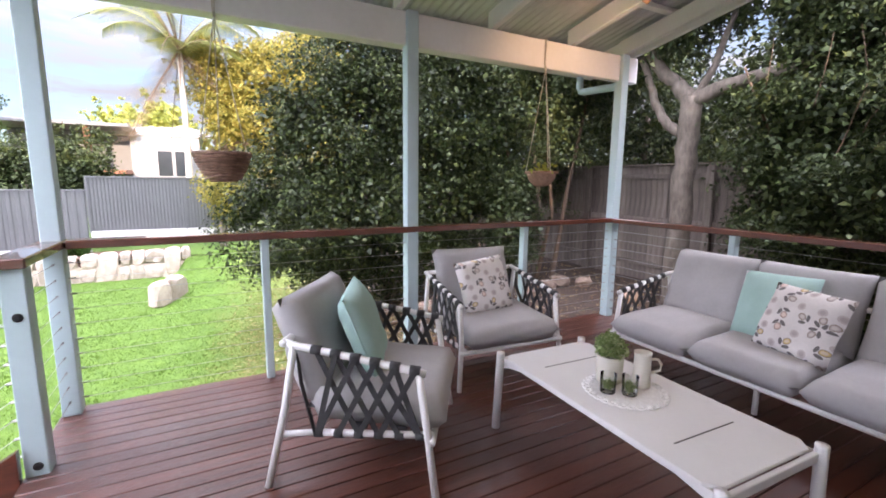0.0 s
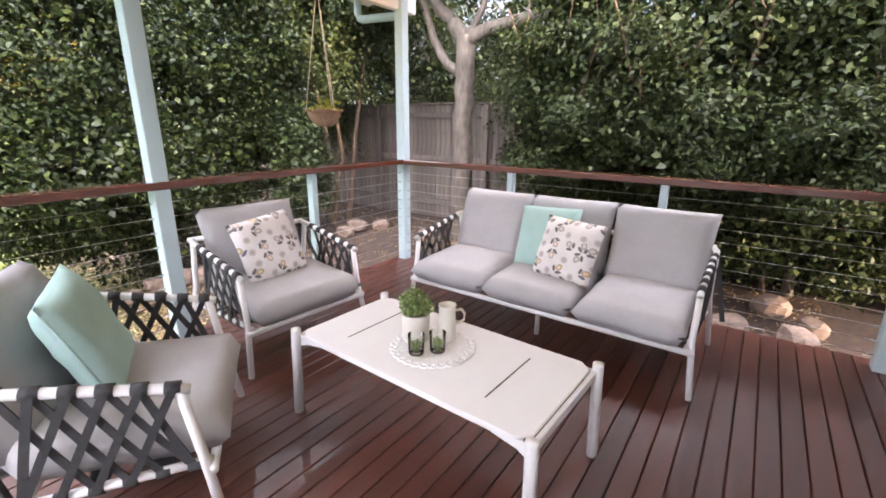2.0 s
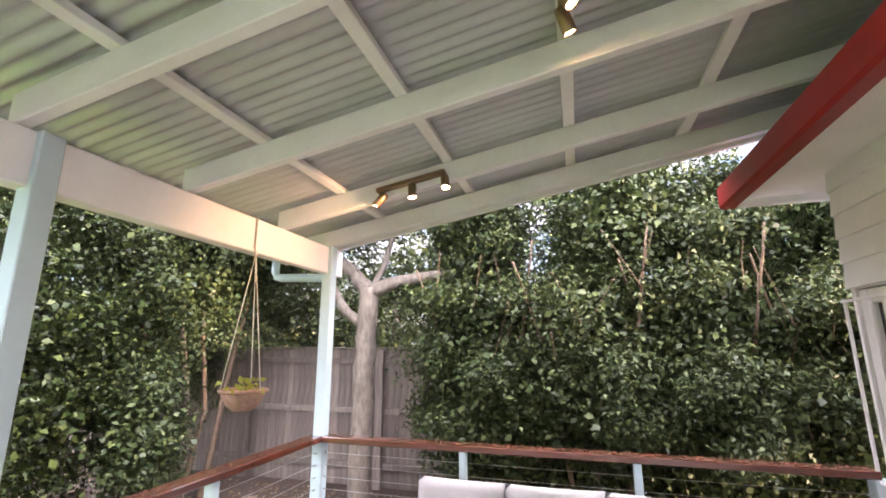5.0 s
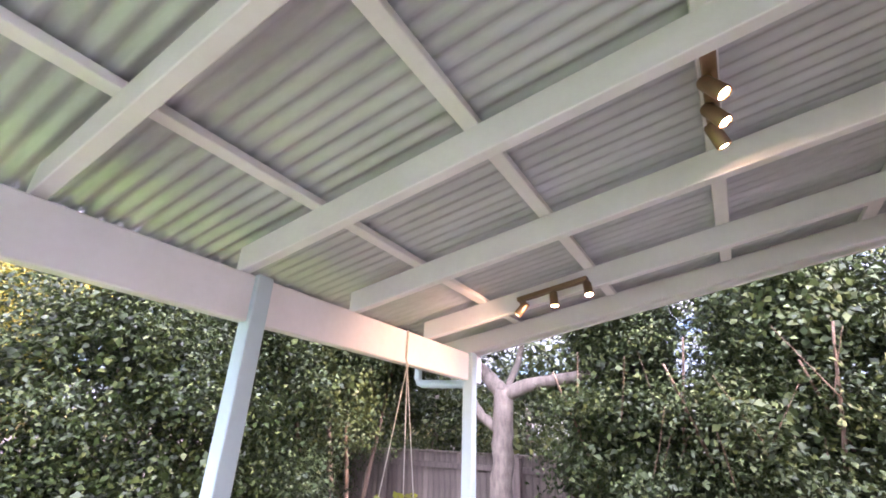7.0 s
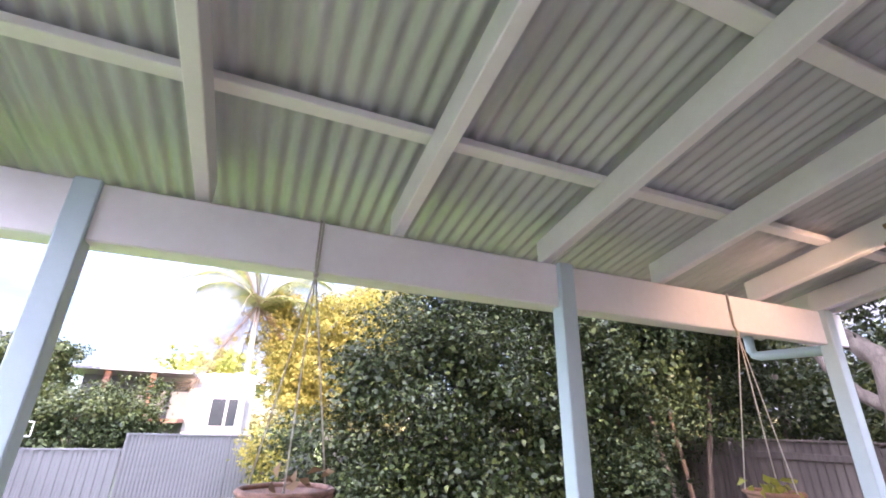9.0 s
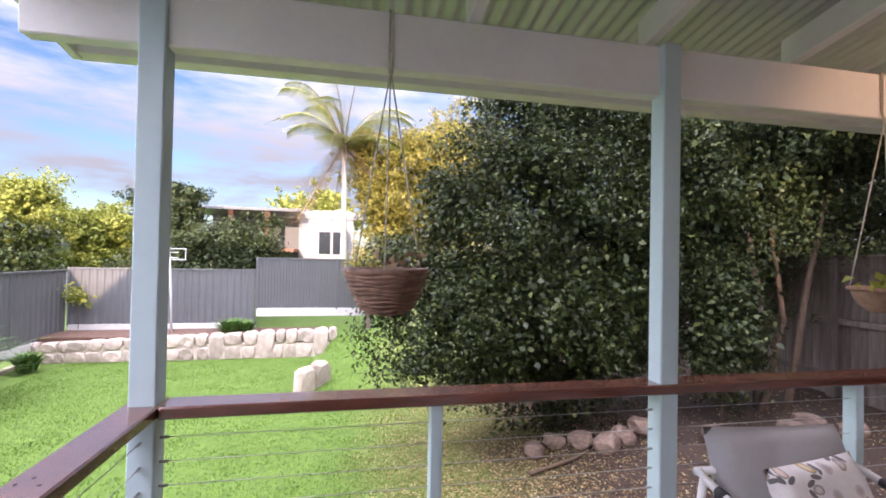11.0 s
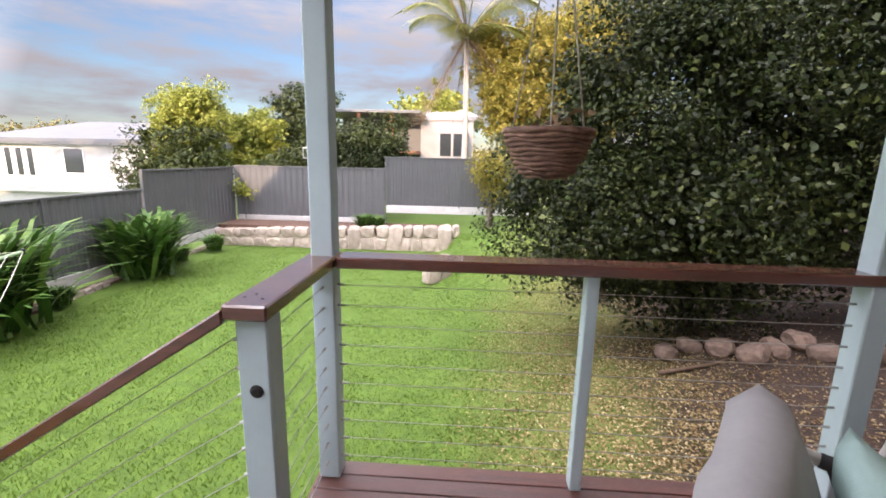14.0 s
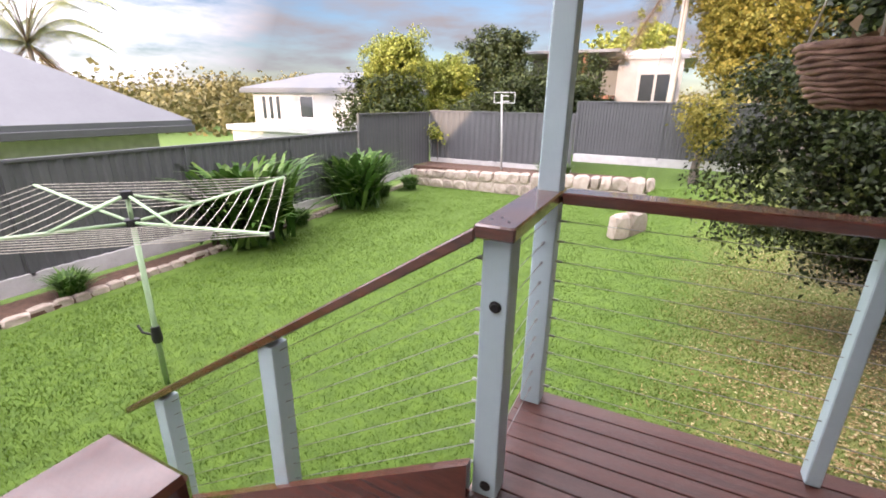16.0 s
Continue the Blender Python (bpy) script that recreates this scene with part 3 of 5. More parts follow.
WIRES = [0.085 + 0.0875 * k for k in range(10)]
pa = post(-0.945, POST_Y, 0.0, 2.53, "pale blue painted timber post at the deck corner")
pb = post(1.168, POST_Y - 0.01, 0.0, 2.53, "pale blue painted timber post under the roof beam")
pc = post(EAST_X, POST_Y - 0.015, 0.0, 2.53, "pale blue painted timber post at the deck corner beside a downpipe")
pd = post(3.315, 2.442, 0.0, 0.955, "pale blue painted short post against the house wall")
pn = post(-0.95, 5.47, -0.12, 0.955, "pale blue painted newel post with black bolts at the stairs", name="newel_post")
ps = post(-0.975, 4.40, -0.12, 0.955, "pale blue painted newel post at the stairs", name="newel_post")
for nb, y in ((pn, 5.47), (ps, 4.40)):
    for z in (0.74, 0.045):
        b = lathe([(0.0, 0.008), (0.012, 0.008), (0.014, 0.004), (0.019, 0.003), (0.02, 0.0)], 14)
        o = part("bolt", b, BLACK, nb, "black round bolt head")
        o.matrix_basis = pose(-0.945, y - 0.046, z, 90, 0, 0)
for o_, p_, w_ in ((pa, (-0.899, 6.045), (1, 0, 0)), (pb, (1.122, 6.045), (-1, 0, 0)), (pb, (1.214, 6.045), (1, 0, 0)), (pa, (-0.945, 5.999), (0, -1, 0)),
                   (pc, (3.314, 6.03), (-1, 0, 0)), (pc, (3.36, 5.984), (0, -1, 0)), (pd, (3.315, 2.488), (0, 1, 0)), (pn, (-0.95, 5.516), (0, 1, 0)), (pn, (-0.996, 5.47), (-1, 0, 0))):
    eyelets(o_, [(*p_, z) for z in WIRES], w_)


def railing(label, cap_box, balusters, wire_a, wire_b, along):
    """A run of railing: the flat cap, the thin posts under it and the tight wires."""
    t = thing("railing", label, "railing", pose(cap_box[0], cap_box[2], 0), kind="structure")
    inv = Matrix.Translation((-cap_box[0], -cap_box[2], 0))
    o = part("rail_cap", box(*cap_box, 0.955, 1.0, 0.006), CAP, t, "flat red-brown oiled timber rail")
    o.matrix_basis = inv
    for x, y in balusters:
        a, b = (0.024, 0.034) if along == "x" else (0.034, 0.024)
        q = part("baluster", box(x - a, x + a, y - b, y + b, 0.0, 0.955, 0.004), BLUE, t, "slim pale blue painted baluster")
        q.matrix_basis = inv
    for z in WIRES:
        w = part("wire", tube([(*wire_a, z), (*wire_b, z)], 0.0018, 6), WIRE, t, "thin stainless wire")
        w.matrix_basis = inv
    return t


railing("timber-capped wire railing along the garden side of the deck", (-0.888, 3.43, 5.98, 6.105), [(0.12, 6.045), (2.27, 6.045)], (-0.9, 6.045), (3.31, 6.045), "x")
railing("timber-capped wire railing along the fence side of the deck", (3.29, 3.41, 2.44, 5.98), [(3.36, 4.86), (3.36, 3.70)], (3.36, 5.98), (3.32, 2.49), "y")
corner_rail = railing("short timber-capped wire railing beside the stairs", (-1.015, -0.89, 5.395, 6.105), [], (-0.95, 5.52), (-0.945, 5.995), "y")
for x, y in ((-0.985, 5.47), (-0.965, 5.50), (-0.93, 5.46), (-0.94, 6.03), (-0.962, 6.06)):
    q = part("screw_head", lathe([(0.001, 0.0012), (0.0045, 0.001), (0.005, 0.0)], 8), BLACK, corner_rail, "small dark screw head")
    q.matrix_basis = pose(x + 1.015, y - 5.395, 1.0)
railing("timber-capped railing between the stairs and the house", (-1.032, -0.905, 2.40, 4.453), [(-0.97, 3.4)], (-0.97, 4.36), (-0.97, 2.40), "y")

# ---- stairs ----


def build_stairs():
    s = thing("stairs", "dark red-brown timber stairs down to the lawn", "stairs", pose(-1.0, 4.9, -1.3), kind="structure")
    inv = Matrix.Translation((1.0, -4.9, 1.3))
    for k in range(6):
        x = -1.03 - 0.277 * k
        z = -0.18 * (k + 1)
        for j in range(3):
            part("tread", box(x - 0.277 + 0.092 * j, x - 0.277 + 0.092 * j + 0.087, 4.47, 5.375, z - 0.032, z, 0.003), DECK, s).matrix_basis = inv
    for y in (4.42, 5.40):
        bm = bmesh.new()
        vs = [bm.verts.new((x, yy, z)) for yy in (y - 0.02, y + 0.02) for x, z in ((-1.0, 0.15), (-1.0, -0.2), (-2.75, -1.3), (-3.2, -1.3), (-3.2, -1.16))]
        bm.faces.new(vs[:5])
        bm.faces.new(vs[5:][::-1])
        for k in range(5):
            bm.faces.new((vs[k], vs[(k + 1) % 5], vs[5 + (k + 1) % 5], vs[5 + k])[::-1])
        part("stringer", bm, CAP, s).matrix_basis = inv
    r = thing("stair_railing", "sloping timber handrail with pale blue posts and wires", "railing", pose(-1.0, 5.45, 0), kind="structure")
    inv = Matrix.Translation((1.0, -5.43, 0))

    def rz(x):
        return 0.975 + (x + 1.0) * 0.65

    bm = bmesh.new()
    vs = [bm.verts.new((x, y, rz(x) + dz)) for x in (-1.01, -3.17) for y in (5.37, 5.47) for dz in (-0.022, 0.022)]
    for q in ((0, 1, 3, 2), (4, 6, 7, 5), (0, 4, 5, 1), (2, 3, 7, 6), (0, 2, 6, 4), (1, 5, 7, 3)):
        bm.faces.new([vs[i] for i in q])
    bmesh.ops.bevel(bm, geom=bm.edges[:], offset=0.005, segments=1, affect='EDGES')
    part("handrail", bm, CAP, r, "sloping red-brown oiled timber handrail").matrix_basis = inv
    for x in (-1.95, -2.84):
        zb = (x + 1.0) * 0.65 - 0.15
        part("baluster", box(x - 0.045, x + 0.045, 5.385, 5.475, zb, rz(x) - 0.02), BLUE, r).matrix_basis = inv
    for z in WIRES:
        part("wire", tube([(-1.0, 5.43, z + 0.02), (-2.84, 5.43, z + 0.02 - 1.84 * 0.65)], 0.0018, 6), WIRE, r).matrix_basis = inv


build_stairs()

# ---- roof over the deck ----
SL = 0.18


def raf_z(y):
    return 2.545 + SL * (6.02 - y)


def sloped(x0, x1, y0, y1, zf, h, bevel=0.004):
    """A bar that runs along y under the roof's fall; zf gives its underside."""
    bm = bmesh.new()
    v = [bm.verts.new((x, y, zf(y) + dz)) for x in (x0, x1) for y in (y0, y1) for dz in (0, h)]
    for q in ((0, 1, 3, 2), (4, 6, 7, 5), (0, 4, 5, 1), (2, 3, 7, 6), (0, 2, 6, 4), (1, 5, 7, 3)):
        bm.faces.new([v[i] for i in q])
    bmesh.ops.bevel(bm, geom=bm.edges[:], offset=bevel, segments=1, affect='EDGES')
    return bm


def build_roof():
    beam = thing("roof_beam", "long white painted timber beam on the deck posts", "beam", pose(0, 6.05, 2.295), kind="structure")
    part("beam", box(-1.37, 3.56, 6.02 - 6.05, 6.09 - 6.05, 0, 0.23, 0.006), WHITE, beam)
    roof = thing("roof", "lean-to roof of corrugated zinc sheets on white rafters", "roof", kind="structure")
    for x in (-1.40, -0.573, 0.257, 1.09, 1.90, 2.748, 3.40):
        part("rafter", sloped(x - 0.028, x + 0.028, 2.0, 6.10, raf_z, 0.14), WHITE, roof, "white painted timber rafter")
    for y in (5.585, 4.785, 3.985, 3.185, 6.40):
        z = raf_z(y) + 0.142
        part("batten", box(-1.46, 3.48, y - 0.035, y + 0.035, z, z + 0.036, 0.003), WHITE, roof, "white painted roof batten")
    bm = bmesh.new()
    n = 520
    rows = []
    for y in (1.9, 6.58):
        z = raf_z(y) + 0.196
        rows.append([bm.verts.new((-1.52 + 5.06 * k / n, y, z + 0.0105 * math.sin(2 * math.pi * (5.06 * k / n) / 0.076))) for k in range(n + 1)])
    for k in range(n):
        bm.faces.new((rows[0][k], rows[0][k + 1], rows[1][k + 1], rows[1][k]))
    part("roof_sheet", bm, ZINC, roof, "corrugated aged zinc roofing sheet", smooth=True)
    for x in (-1.50, 3.52):
        part("barge_board", sloped(x - 0.02, x + 0.02, 1.95, 6.6, lambda y: raf_z(y) - 0.01, 0.225), WHITE, roof)
    g = thing("gutter", "white metal roof gutter along the eave", "gutter", pose(0, 6.6, 2.45), kind="structure")
    bm = bmesh.new()
    prof = [(-0.05, 0.11), (-0.05, 0.0), (0.05, 0.0), (0.062, 0.10), (0.056, 0.10), (0.045, 0.006), (-0.045, 0.006), (-0.045, 0.11)]
    ends = [[bm.verts.new((x, y, z)) for y, z in prof] for x in (-1.52, 3.54)]
    for k in range(len(prof)):
        j = (k + 1) % len(prof)
        bm.faces.new((ends[0][k], ends[0][j], ends[1][j], ends[1][k]))
    part("trough", bm, WHITE, g)
    p = thing("downpipe", "pale blue round downpipe behind the corner post", "downpipe", pose(3.36, 6.2, 0), kind="structure")
    part("pipe", tube([(0.03, 0.4, 2.46), (0.03, 0.4, 2.34), (0.035, 0.385, 2.305), (0.04, 0.35, 2.29), (0.08, -0.06, 2.28), (0.083, -0.11, 2.265), (0.085, -0.13, 2.22), (0.085, -0.13, -0.6)], 0.036, 12), BLUE, p, smooth=True)


build_roof()


def spot_bar(m, label, half, heads):
    """A bronze bar with three small spotlights; heads gives each one's place along the bar and its two tilts."""
    t = thing("ceiling_spotlight", label, "ceiling light", m, group="ceiling spotlights")
    part("bar", box(-half, half, -0.024, 0.024, -0.03, 0.0, 0.003), BRASS, t)
    for x, tx, ty in heads:
        part("stem", tube([(x, 0, -0.03), (x, 0, -0.06)], 0.007, 8), BRASS, t)
        body = part("lamp_head", lathe([(0.0, 0.055), (0.022, 0.055), (0.027, 0.045), (0.029, -0.05), (0.025, -0.055), (0.024, -0.04)], 18), BRASS, t, "bronze cylindrical lamp head", smooth=True)
        body.matrix_basis = pose(x, 0, -0.085, tx, ty, 0)
        part("bulb", lathe([(0.024, -0.044), (0.014, -0.051), (0.001, -0.053)], 14), GLOW, body, "glowing warm bulb", smooth=True)
    return t


spot_bar(pose(1.390, 3.985, raf_z(3.985) + 0.139), "bronze bar with three lit spotlights under a roof batten", 0.26, ((-0.04, -30, 8), (0.12, -28, 4), (0.26, -18, -16)))
spot_bar(pose(2.69, 5.04, raf_z(5.04) + 0.075, 0, 0, 90) @ pose(0, 0, 0, 0, 10, 0), "bronze bar with three lit spotlights on a rafter", 0.25, ((-0.235, 20, 0), (0.0, 12, -4), (0.235, 10, -48)))
for x, y, z, tx, ty in ((1.5, 3.98, 2.95, 1.5, 4.6), (2.60, 5.0, 2.62, 2.62, 6.1)):
    ld = bpy.data.lights.new("spot", 'SPOT')
    ld.energy, ld.color, ld.spot_size, ld.spot_blend, ld.shadow_soft_size = 1.3, (1, 0.62, 0.32), radians(95), 0.8, 0.03
    lo = new("spot_light", ld)
    lo.matrix_world = look((x, y, z - 0.02), (tx, ty, 2.2))

# ---- the house ----


def build_house():
    w = thing("wall_south", "white weatherboard wall of the house", "wall", pose(0, 2.39, 0), kind="structure")
    part("wall_body", box(-9, 3.34, -0.2, 0.0, -1.3, 0.84, 0), HOUSEW, w)
    part("wall_body", box(-9, 2.12, -0.2, 0.0, 0.84, 2.02, 0), HOUSEW, w)
    part("wall_body", box(3.30, 3.34, -0.2, 0.0, 0.84, 2.02, 0), HOUSEW, w)
    part("wall_body", box(-9, 3.34, -0.2, 0.0, 2.02, 2.95, 0), HOUSEW, w)
    for k in range(6):
        bm = bmesh.new()
        z = 2.03 + 0.155 * k
        v = [bm.verts.new(c) for x in (-9, 3.355) for c in ((x, 0, z), (x, 0.022, z), (x, 0.006, z + 0.155), (x, 0, z + 0.155))]
        bm.faces.new((v[0], v[1], v[2], v[3]))
        bm.faces.new((v[4], v[7], v[6], v[5]))
        for a in range(4):
            b = (a + 1) % 4
            bm.faces.new((v[a], v[4 + a], v[4 + b], v[b]))
        part("weatherboard", bm, HOUSEW, w, "white painted weatherboard")
    part("east_side", box(3.14, 3.34, -9.0, -0.2, -1.3, 2.95, 0), HOUSEW, w)
    win = thing("window_1", "white window with security bars and a red sill", "window", pose(2.71, 2.39, 0.84), kind="structure")
    part("window_sill", box(-0.66, 0.61, -0.1, 0.062, -0.03, 0.02, 0.006), RED, win, "dark red painted sill")
    part("sill_bracket", box(0.50, 0.60, 0.0, 0.05, -0.10, -0.034, 0.012), HOUSEW, win)
    for x0, x1, z0, z1 in ((-0.58, -0.5, 0.02, 1.17), (0.5, 0.58, 0.02, 1.17), (-0.5, 0.5, 1.09, 1.17), (-0.5, 0.5, 0.02, 0.08), (-0.03, 0.03, 0.08, 1.09)):
        part("window_frame", box(x0, x1, -0.08, -0.01, z0, z1), HOUSEW, win)
    part("pane", box(-0.5, 0.5, -0.06, -0.052, 0.08, 1.09, 0), DARKGLASS, win, "dark reflecting glass pane")
    for k in range(11):
        x = -0.6 + 0.12 * k
        part("security_bar", box(x - 0.008, x + 0.008, 0.05, 0.066, 0.10, 1.12, 0.002), ALU, win, "white security bar")
    for z in (0.10, 1.10):
        part("security_bar", box(-0.61, 0.61, 0.066, 0.078, z, z + 0.016, 0.002), ALU, win)
    r = thing("house_roof", "house roof with a dark red gutter and white eave", "roof", pose(0, 2.8, 2.765), kind="structure")
    part("gutter", box(-9.4, 3.81, -0.02, 0.10, -0.05, 0.14, 0.02), RED, r, "dark red painted gutter")
    part("eave_lining", box(-9.4, 3.77, -0.42, -0.02, 0.02, 0.05, 0), WHITE, r)
    part("barge", box(3.77, 3.82, -9, -0.021, -0.04, 0.13, 0.01), WHITE, r)
    part("east_eave_lining", box(3.34, 3.77, -9, -0.42, 0.02, 0.05, 0), WHITE, r)
    # unseen slope, ridge raised so the house keeps sun off yard and back fence
    bm = bmesh.new()
    v = [bm.verts.new(c) for c in ((-9.4, 0.0, 0.14), (3.81, 0.0, 0.14), (2.4, -5.5, 3.4), (-8.0, -5.5, 3.4), (-9.4, -11, 0.14), (3.81, -11, 0.14))]
    for q in ((0, 1, 2, 3), (1, 5, 2), (5, 4, 3, 2), (4, 0, 3)):
        bm.faces.new([v[i] for i in q])
    part("unseen_roof_slope", bm, ROOFGREY, r)


build_house()

# ---- furniture ----


def seat_frame(parent, hw):
    """The white tubular frame of a chair or sofa of half-width hw, and its woven charcoal straps."""
    yf, yr = -0.35, 0.37
    for sx in (-1, 1):
        x = sx * (hw - 0.02)
        part("front_leg", tube([(sx * (hw + 0.014), yf - 0.02, 0.0), (x, yf + 0.025, 0.30), (x, yf + 0.06, 0.55)], 0.0165), ALU, parent, smooth=True)
        part("rear_leg", tube([(sx * (hw + 0.014), yr, 0.0), (x, yr - 0.075, 0.36), (x, yr - 0.125, 0.645)], 0.0165), ALU, parent, smooth=True)
        rail = [(x, yf + 0.03, 0.543), (x, yf + 0.08, 0.555), (x, 0.0, 0.604), (x, yr - 0.14, 0.643), (x * 0.97, yr - 0.08, 0.652)]
        part("arm_rail", tube(rail, 0.0165), ALU, parent, smooth=True)
        xl = sx * (hw - 0.035)
        part("lower_rail", tube([(xl, yf, 0.262), (xl, 0.16, 0.245)], 0.015), ALU, parent, smooth=True)
        part("strut", tube([(xl, 0.16, 0.245), (x, yr - 0.05, 0.235)], 0.013), ALU, parent, smooth=True)
        n = 6
        ys = [yf + 0.075 + (yr - 0.30 - yf) * k / (n - 1) for k in range(n)]
        yl = [yf + 0.055 + (0.13 - yf) * k / (n - 1) * 0.93 for k in range(n)]

        def rail_z(y):
            return 0.553 + (y - yf - 0.055) * 0.168

        for k in range(n):
            a = rail_z(ys[k])
            part("strap_wrap", tube([(x, ys[k] - 0.022, a), (x, ys[k] + 0.022, a + 0.004)], 0.0205, 10), STRAP, parent, "charcoal strap wound on the rail", smooth=True)
            part("strap_wrap", tube([(xl, yl[k] - 0.02, 0.258 - 0.03 * (yl[k] - yf)), (xl, yl[k] + 0.02, 0.257 - 0.03 * (yl[k] - yf))], 0.019, 10), STRAP, parent, smooth=True)
            for step, off in ((2, 0.006), (-2, -0.006)):
                j = min(n - 1, max(0, k + step))
                if j != k:
                    p0, p1 = (x + sx * (0.012 + off), ys[k], a), (xl + sx * (0.012 + off), yl[j], 0.25)
                    mid = tuple((u + v) / 2 + (sx * 0.006 if i == 0 else 0) for i, (u, v) in enumerate(zip(p0, p1)))
                    part("strap", ribbon([p0, mid, p1], 0.024, (0, 1, 0.3), 0.005), STRAP, parent, "woven charcoal strap")
    w = hw - 0.035
    part("front_rail", tube([(-hw, yf, 0.245), (hw, yf, 0.245)], 0.016), ALU, parent, smooth=True)
    part("rear_rail", tube([(-w, 0.16, 0.245), (w, 0.16, 0.245)], 0.015), ALU, parent, smooth=True)
    part("top_rail", tube([(-hw * 0.97, yr - 0.08, 0.652), (hw * 0.97, yr - 0.08, 0.652)], 0.0165), ALU, parent, smooth=True)
    for k in range(int(hw * 2 / 0.13)):
        x = -hw + 0.12 + 0.13 * k
        for s in (-1, 1):
            part("strap", ribbon([(x, yr - 0.085, 0.65), (x + s * 0.05, 0.24, 0.45), (x + s * 0.10, 0.165, 0.25)], 0.026, (1, 0, 0), 0.005), STRAP, parent)
    for y in (-0.2, -0.02):
        part("seat_slat", box(-w, w, y - 0.03, y + 0.03, 0.245, 0.262, 0.004), STRAP, parent, "dark seat webbing")


def seat(label, m, hw, cushions, cat, name):
    t = thing(name, label, cat, m, group="outdoor lounge set")
    seat_frame(t, hw)
    cw = (hw - 0.035) * 2 / cushions
    for k in range(cushions):
        x = -(hw - 0.035) + cw * (k + 0.5)
        c = part("seat_cushion", cushion(cw - 0.008, 0.62, 0.155, 0.10, seed=k + cushions, crease=0.006), FABRIC, t, "grey fabric seat cushion", smooth=True)
        c.matrix_basis = pose(x, -0.095, 0.265, 2.5, 0, 0)
        b = part("back_cushion", cushion(cw + 0.01 if cushions > 1 else 0.64, 0.51 if cushions > 1 else 0.485, 0.17, 0.14, seed=7 + k * 3 + cushions, crease=0.016), FABRIC, t, "grey fabric back cushion", smooth=True)
        b.matrix_basis = pose(x, 0.255, 0.60 if cushions > 1 else 0.59, 72 + (k % 2) * 2, 0, (-1.5, 2, -1)[k]) @ pose(0, 0, -0.085)
    return t


CH1 = pose(0.50, 5.01, 0, 0, 0, 56.5)
CH2 = pose(1.595, 5.59, 0, 0, 0, -4)
SOFA = pose(2.73, 4.22, 0, 0, 0, -91)
seat("outdoor armchair with grey cushions, white frame and woven charcoal straps", CH1, 0.40, 1, "armchair", "armchair")
seat("outdoor armchair with grey cushions, white frame and woven charcoal straps", CH2, 0.40, 1, "armchair", "armchair")
sofa = seat("three-seat outdoor sofa with grey cushions and white frame", SOFA, 0.918, 3, "sofa", "sofa")
part("middle_leg", tube([(0, -0.16, 0.0), (0, -0.16, 0.245)], 0.0165), ALU, sofa, smooth=True)
part("middle_rail", tube([(0, -0.35, 0.245), (0, 0.16, 0.245)], 0.014), ALU, sofa, smooth=True)


def pillow(m, size, material, label, piping=None, seed=3):
    t = thing("throw_pillow", label, "pillow", m, group="throw pillows")
    part("pillow_body", cushion(size, size, 0.14, 0.42, seed=seed, crease=0.014), material, t, smooth=True)
    if piping:
        s = size / 2 * 0.955
        edge = [(-s, -s), (-s * 0.985, 0), (-s, s), (0, s * 0.985), (s, s), (s * 0.985, 0), (s, -s), (0, -s * 0.985), (-s, -s)]
        part("piping", tube([(x, y, 0.07) for x, y in edge], 0.006, 6), piping, t, smooth=True)
    return t


def leaning(seat_m, x, y, z, lean, spin, turn=0):
    return seat_m @ pose(x, y, z, 0, 0, turn) @ pose(0, 0, 0, lean, 0, 0) @ pose(0, 0, 0, 0, 0, spin) @ pose(0, 0, -0.07)


pillow(leaning(CH1, 0.02, 0.05, 0.615, 70, 4, 8), 0.42, TEAL, "plain mint green throw pillow on an armchair", TEAL, 5)
pillow(leaning(CH2, -0.02, 0.03, 0.58, 68, 7), 0.41, FLORAL, "white throw pillow with a muted leaf print on an armchair", None, 6)
pillow(leaning(SOFA, -0.07, 0.06, 0.60, 70, 3, -4), 0.43, TEAL, "plain mint green throw pillow with pale piping on the sofa", ALU, 7)
pillow(leaning(SOFA, 0.125, -0.06, 0.575, 66, -3, -6), 0.40, FLORAL, "white throw pillow with a muted leaf print on the sofa", None, 8)

# ---- coffee table and what stands on it ----
TX0, TX1, TY0, TY1, TZ = 1.117, 1.683, 3.613, 4.767, 0.42


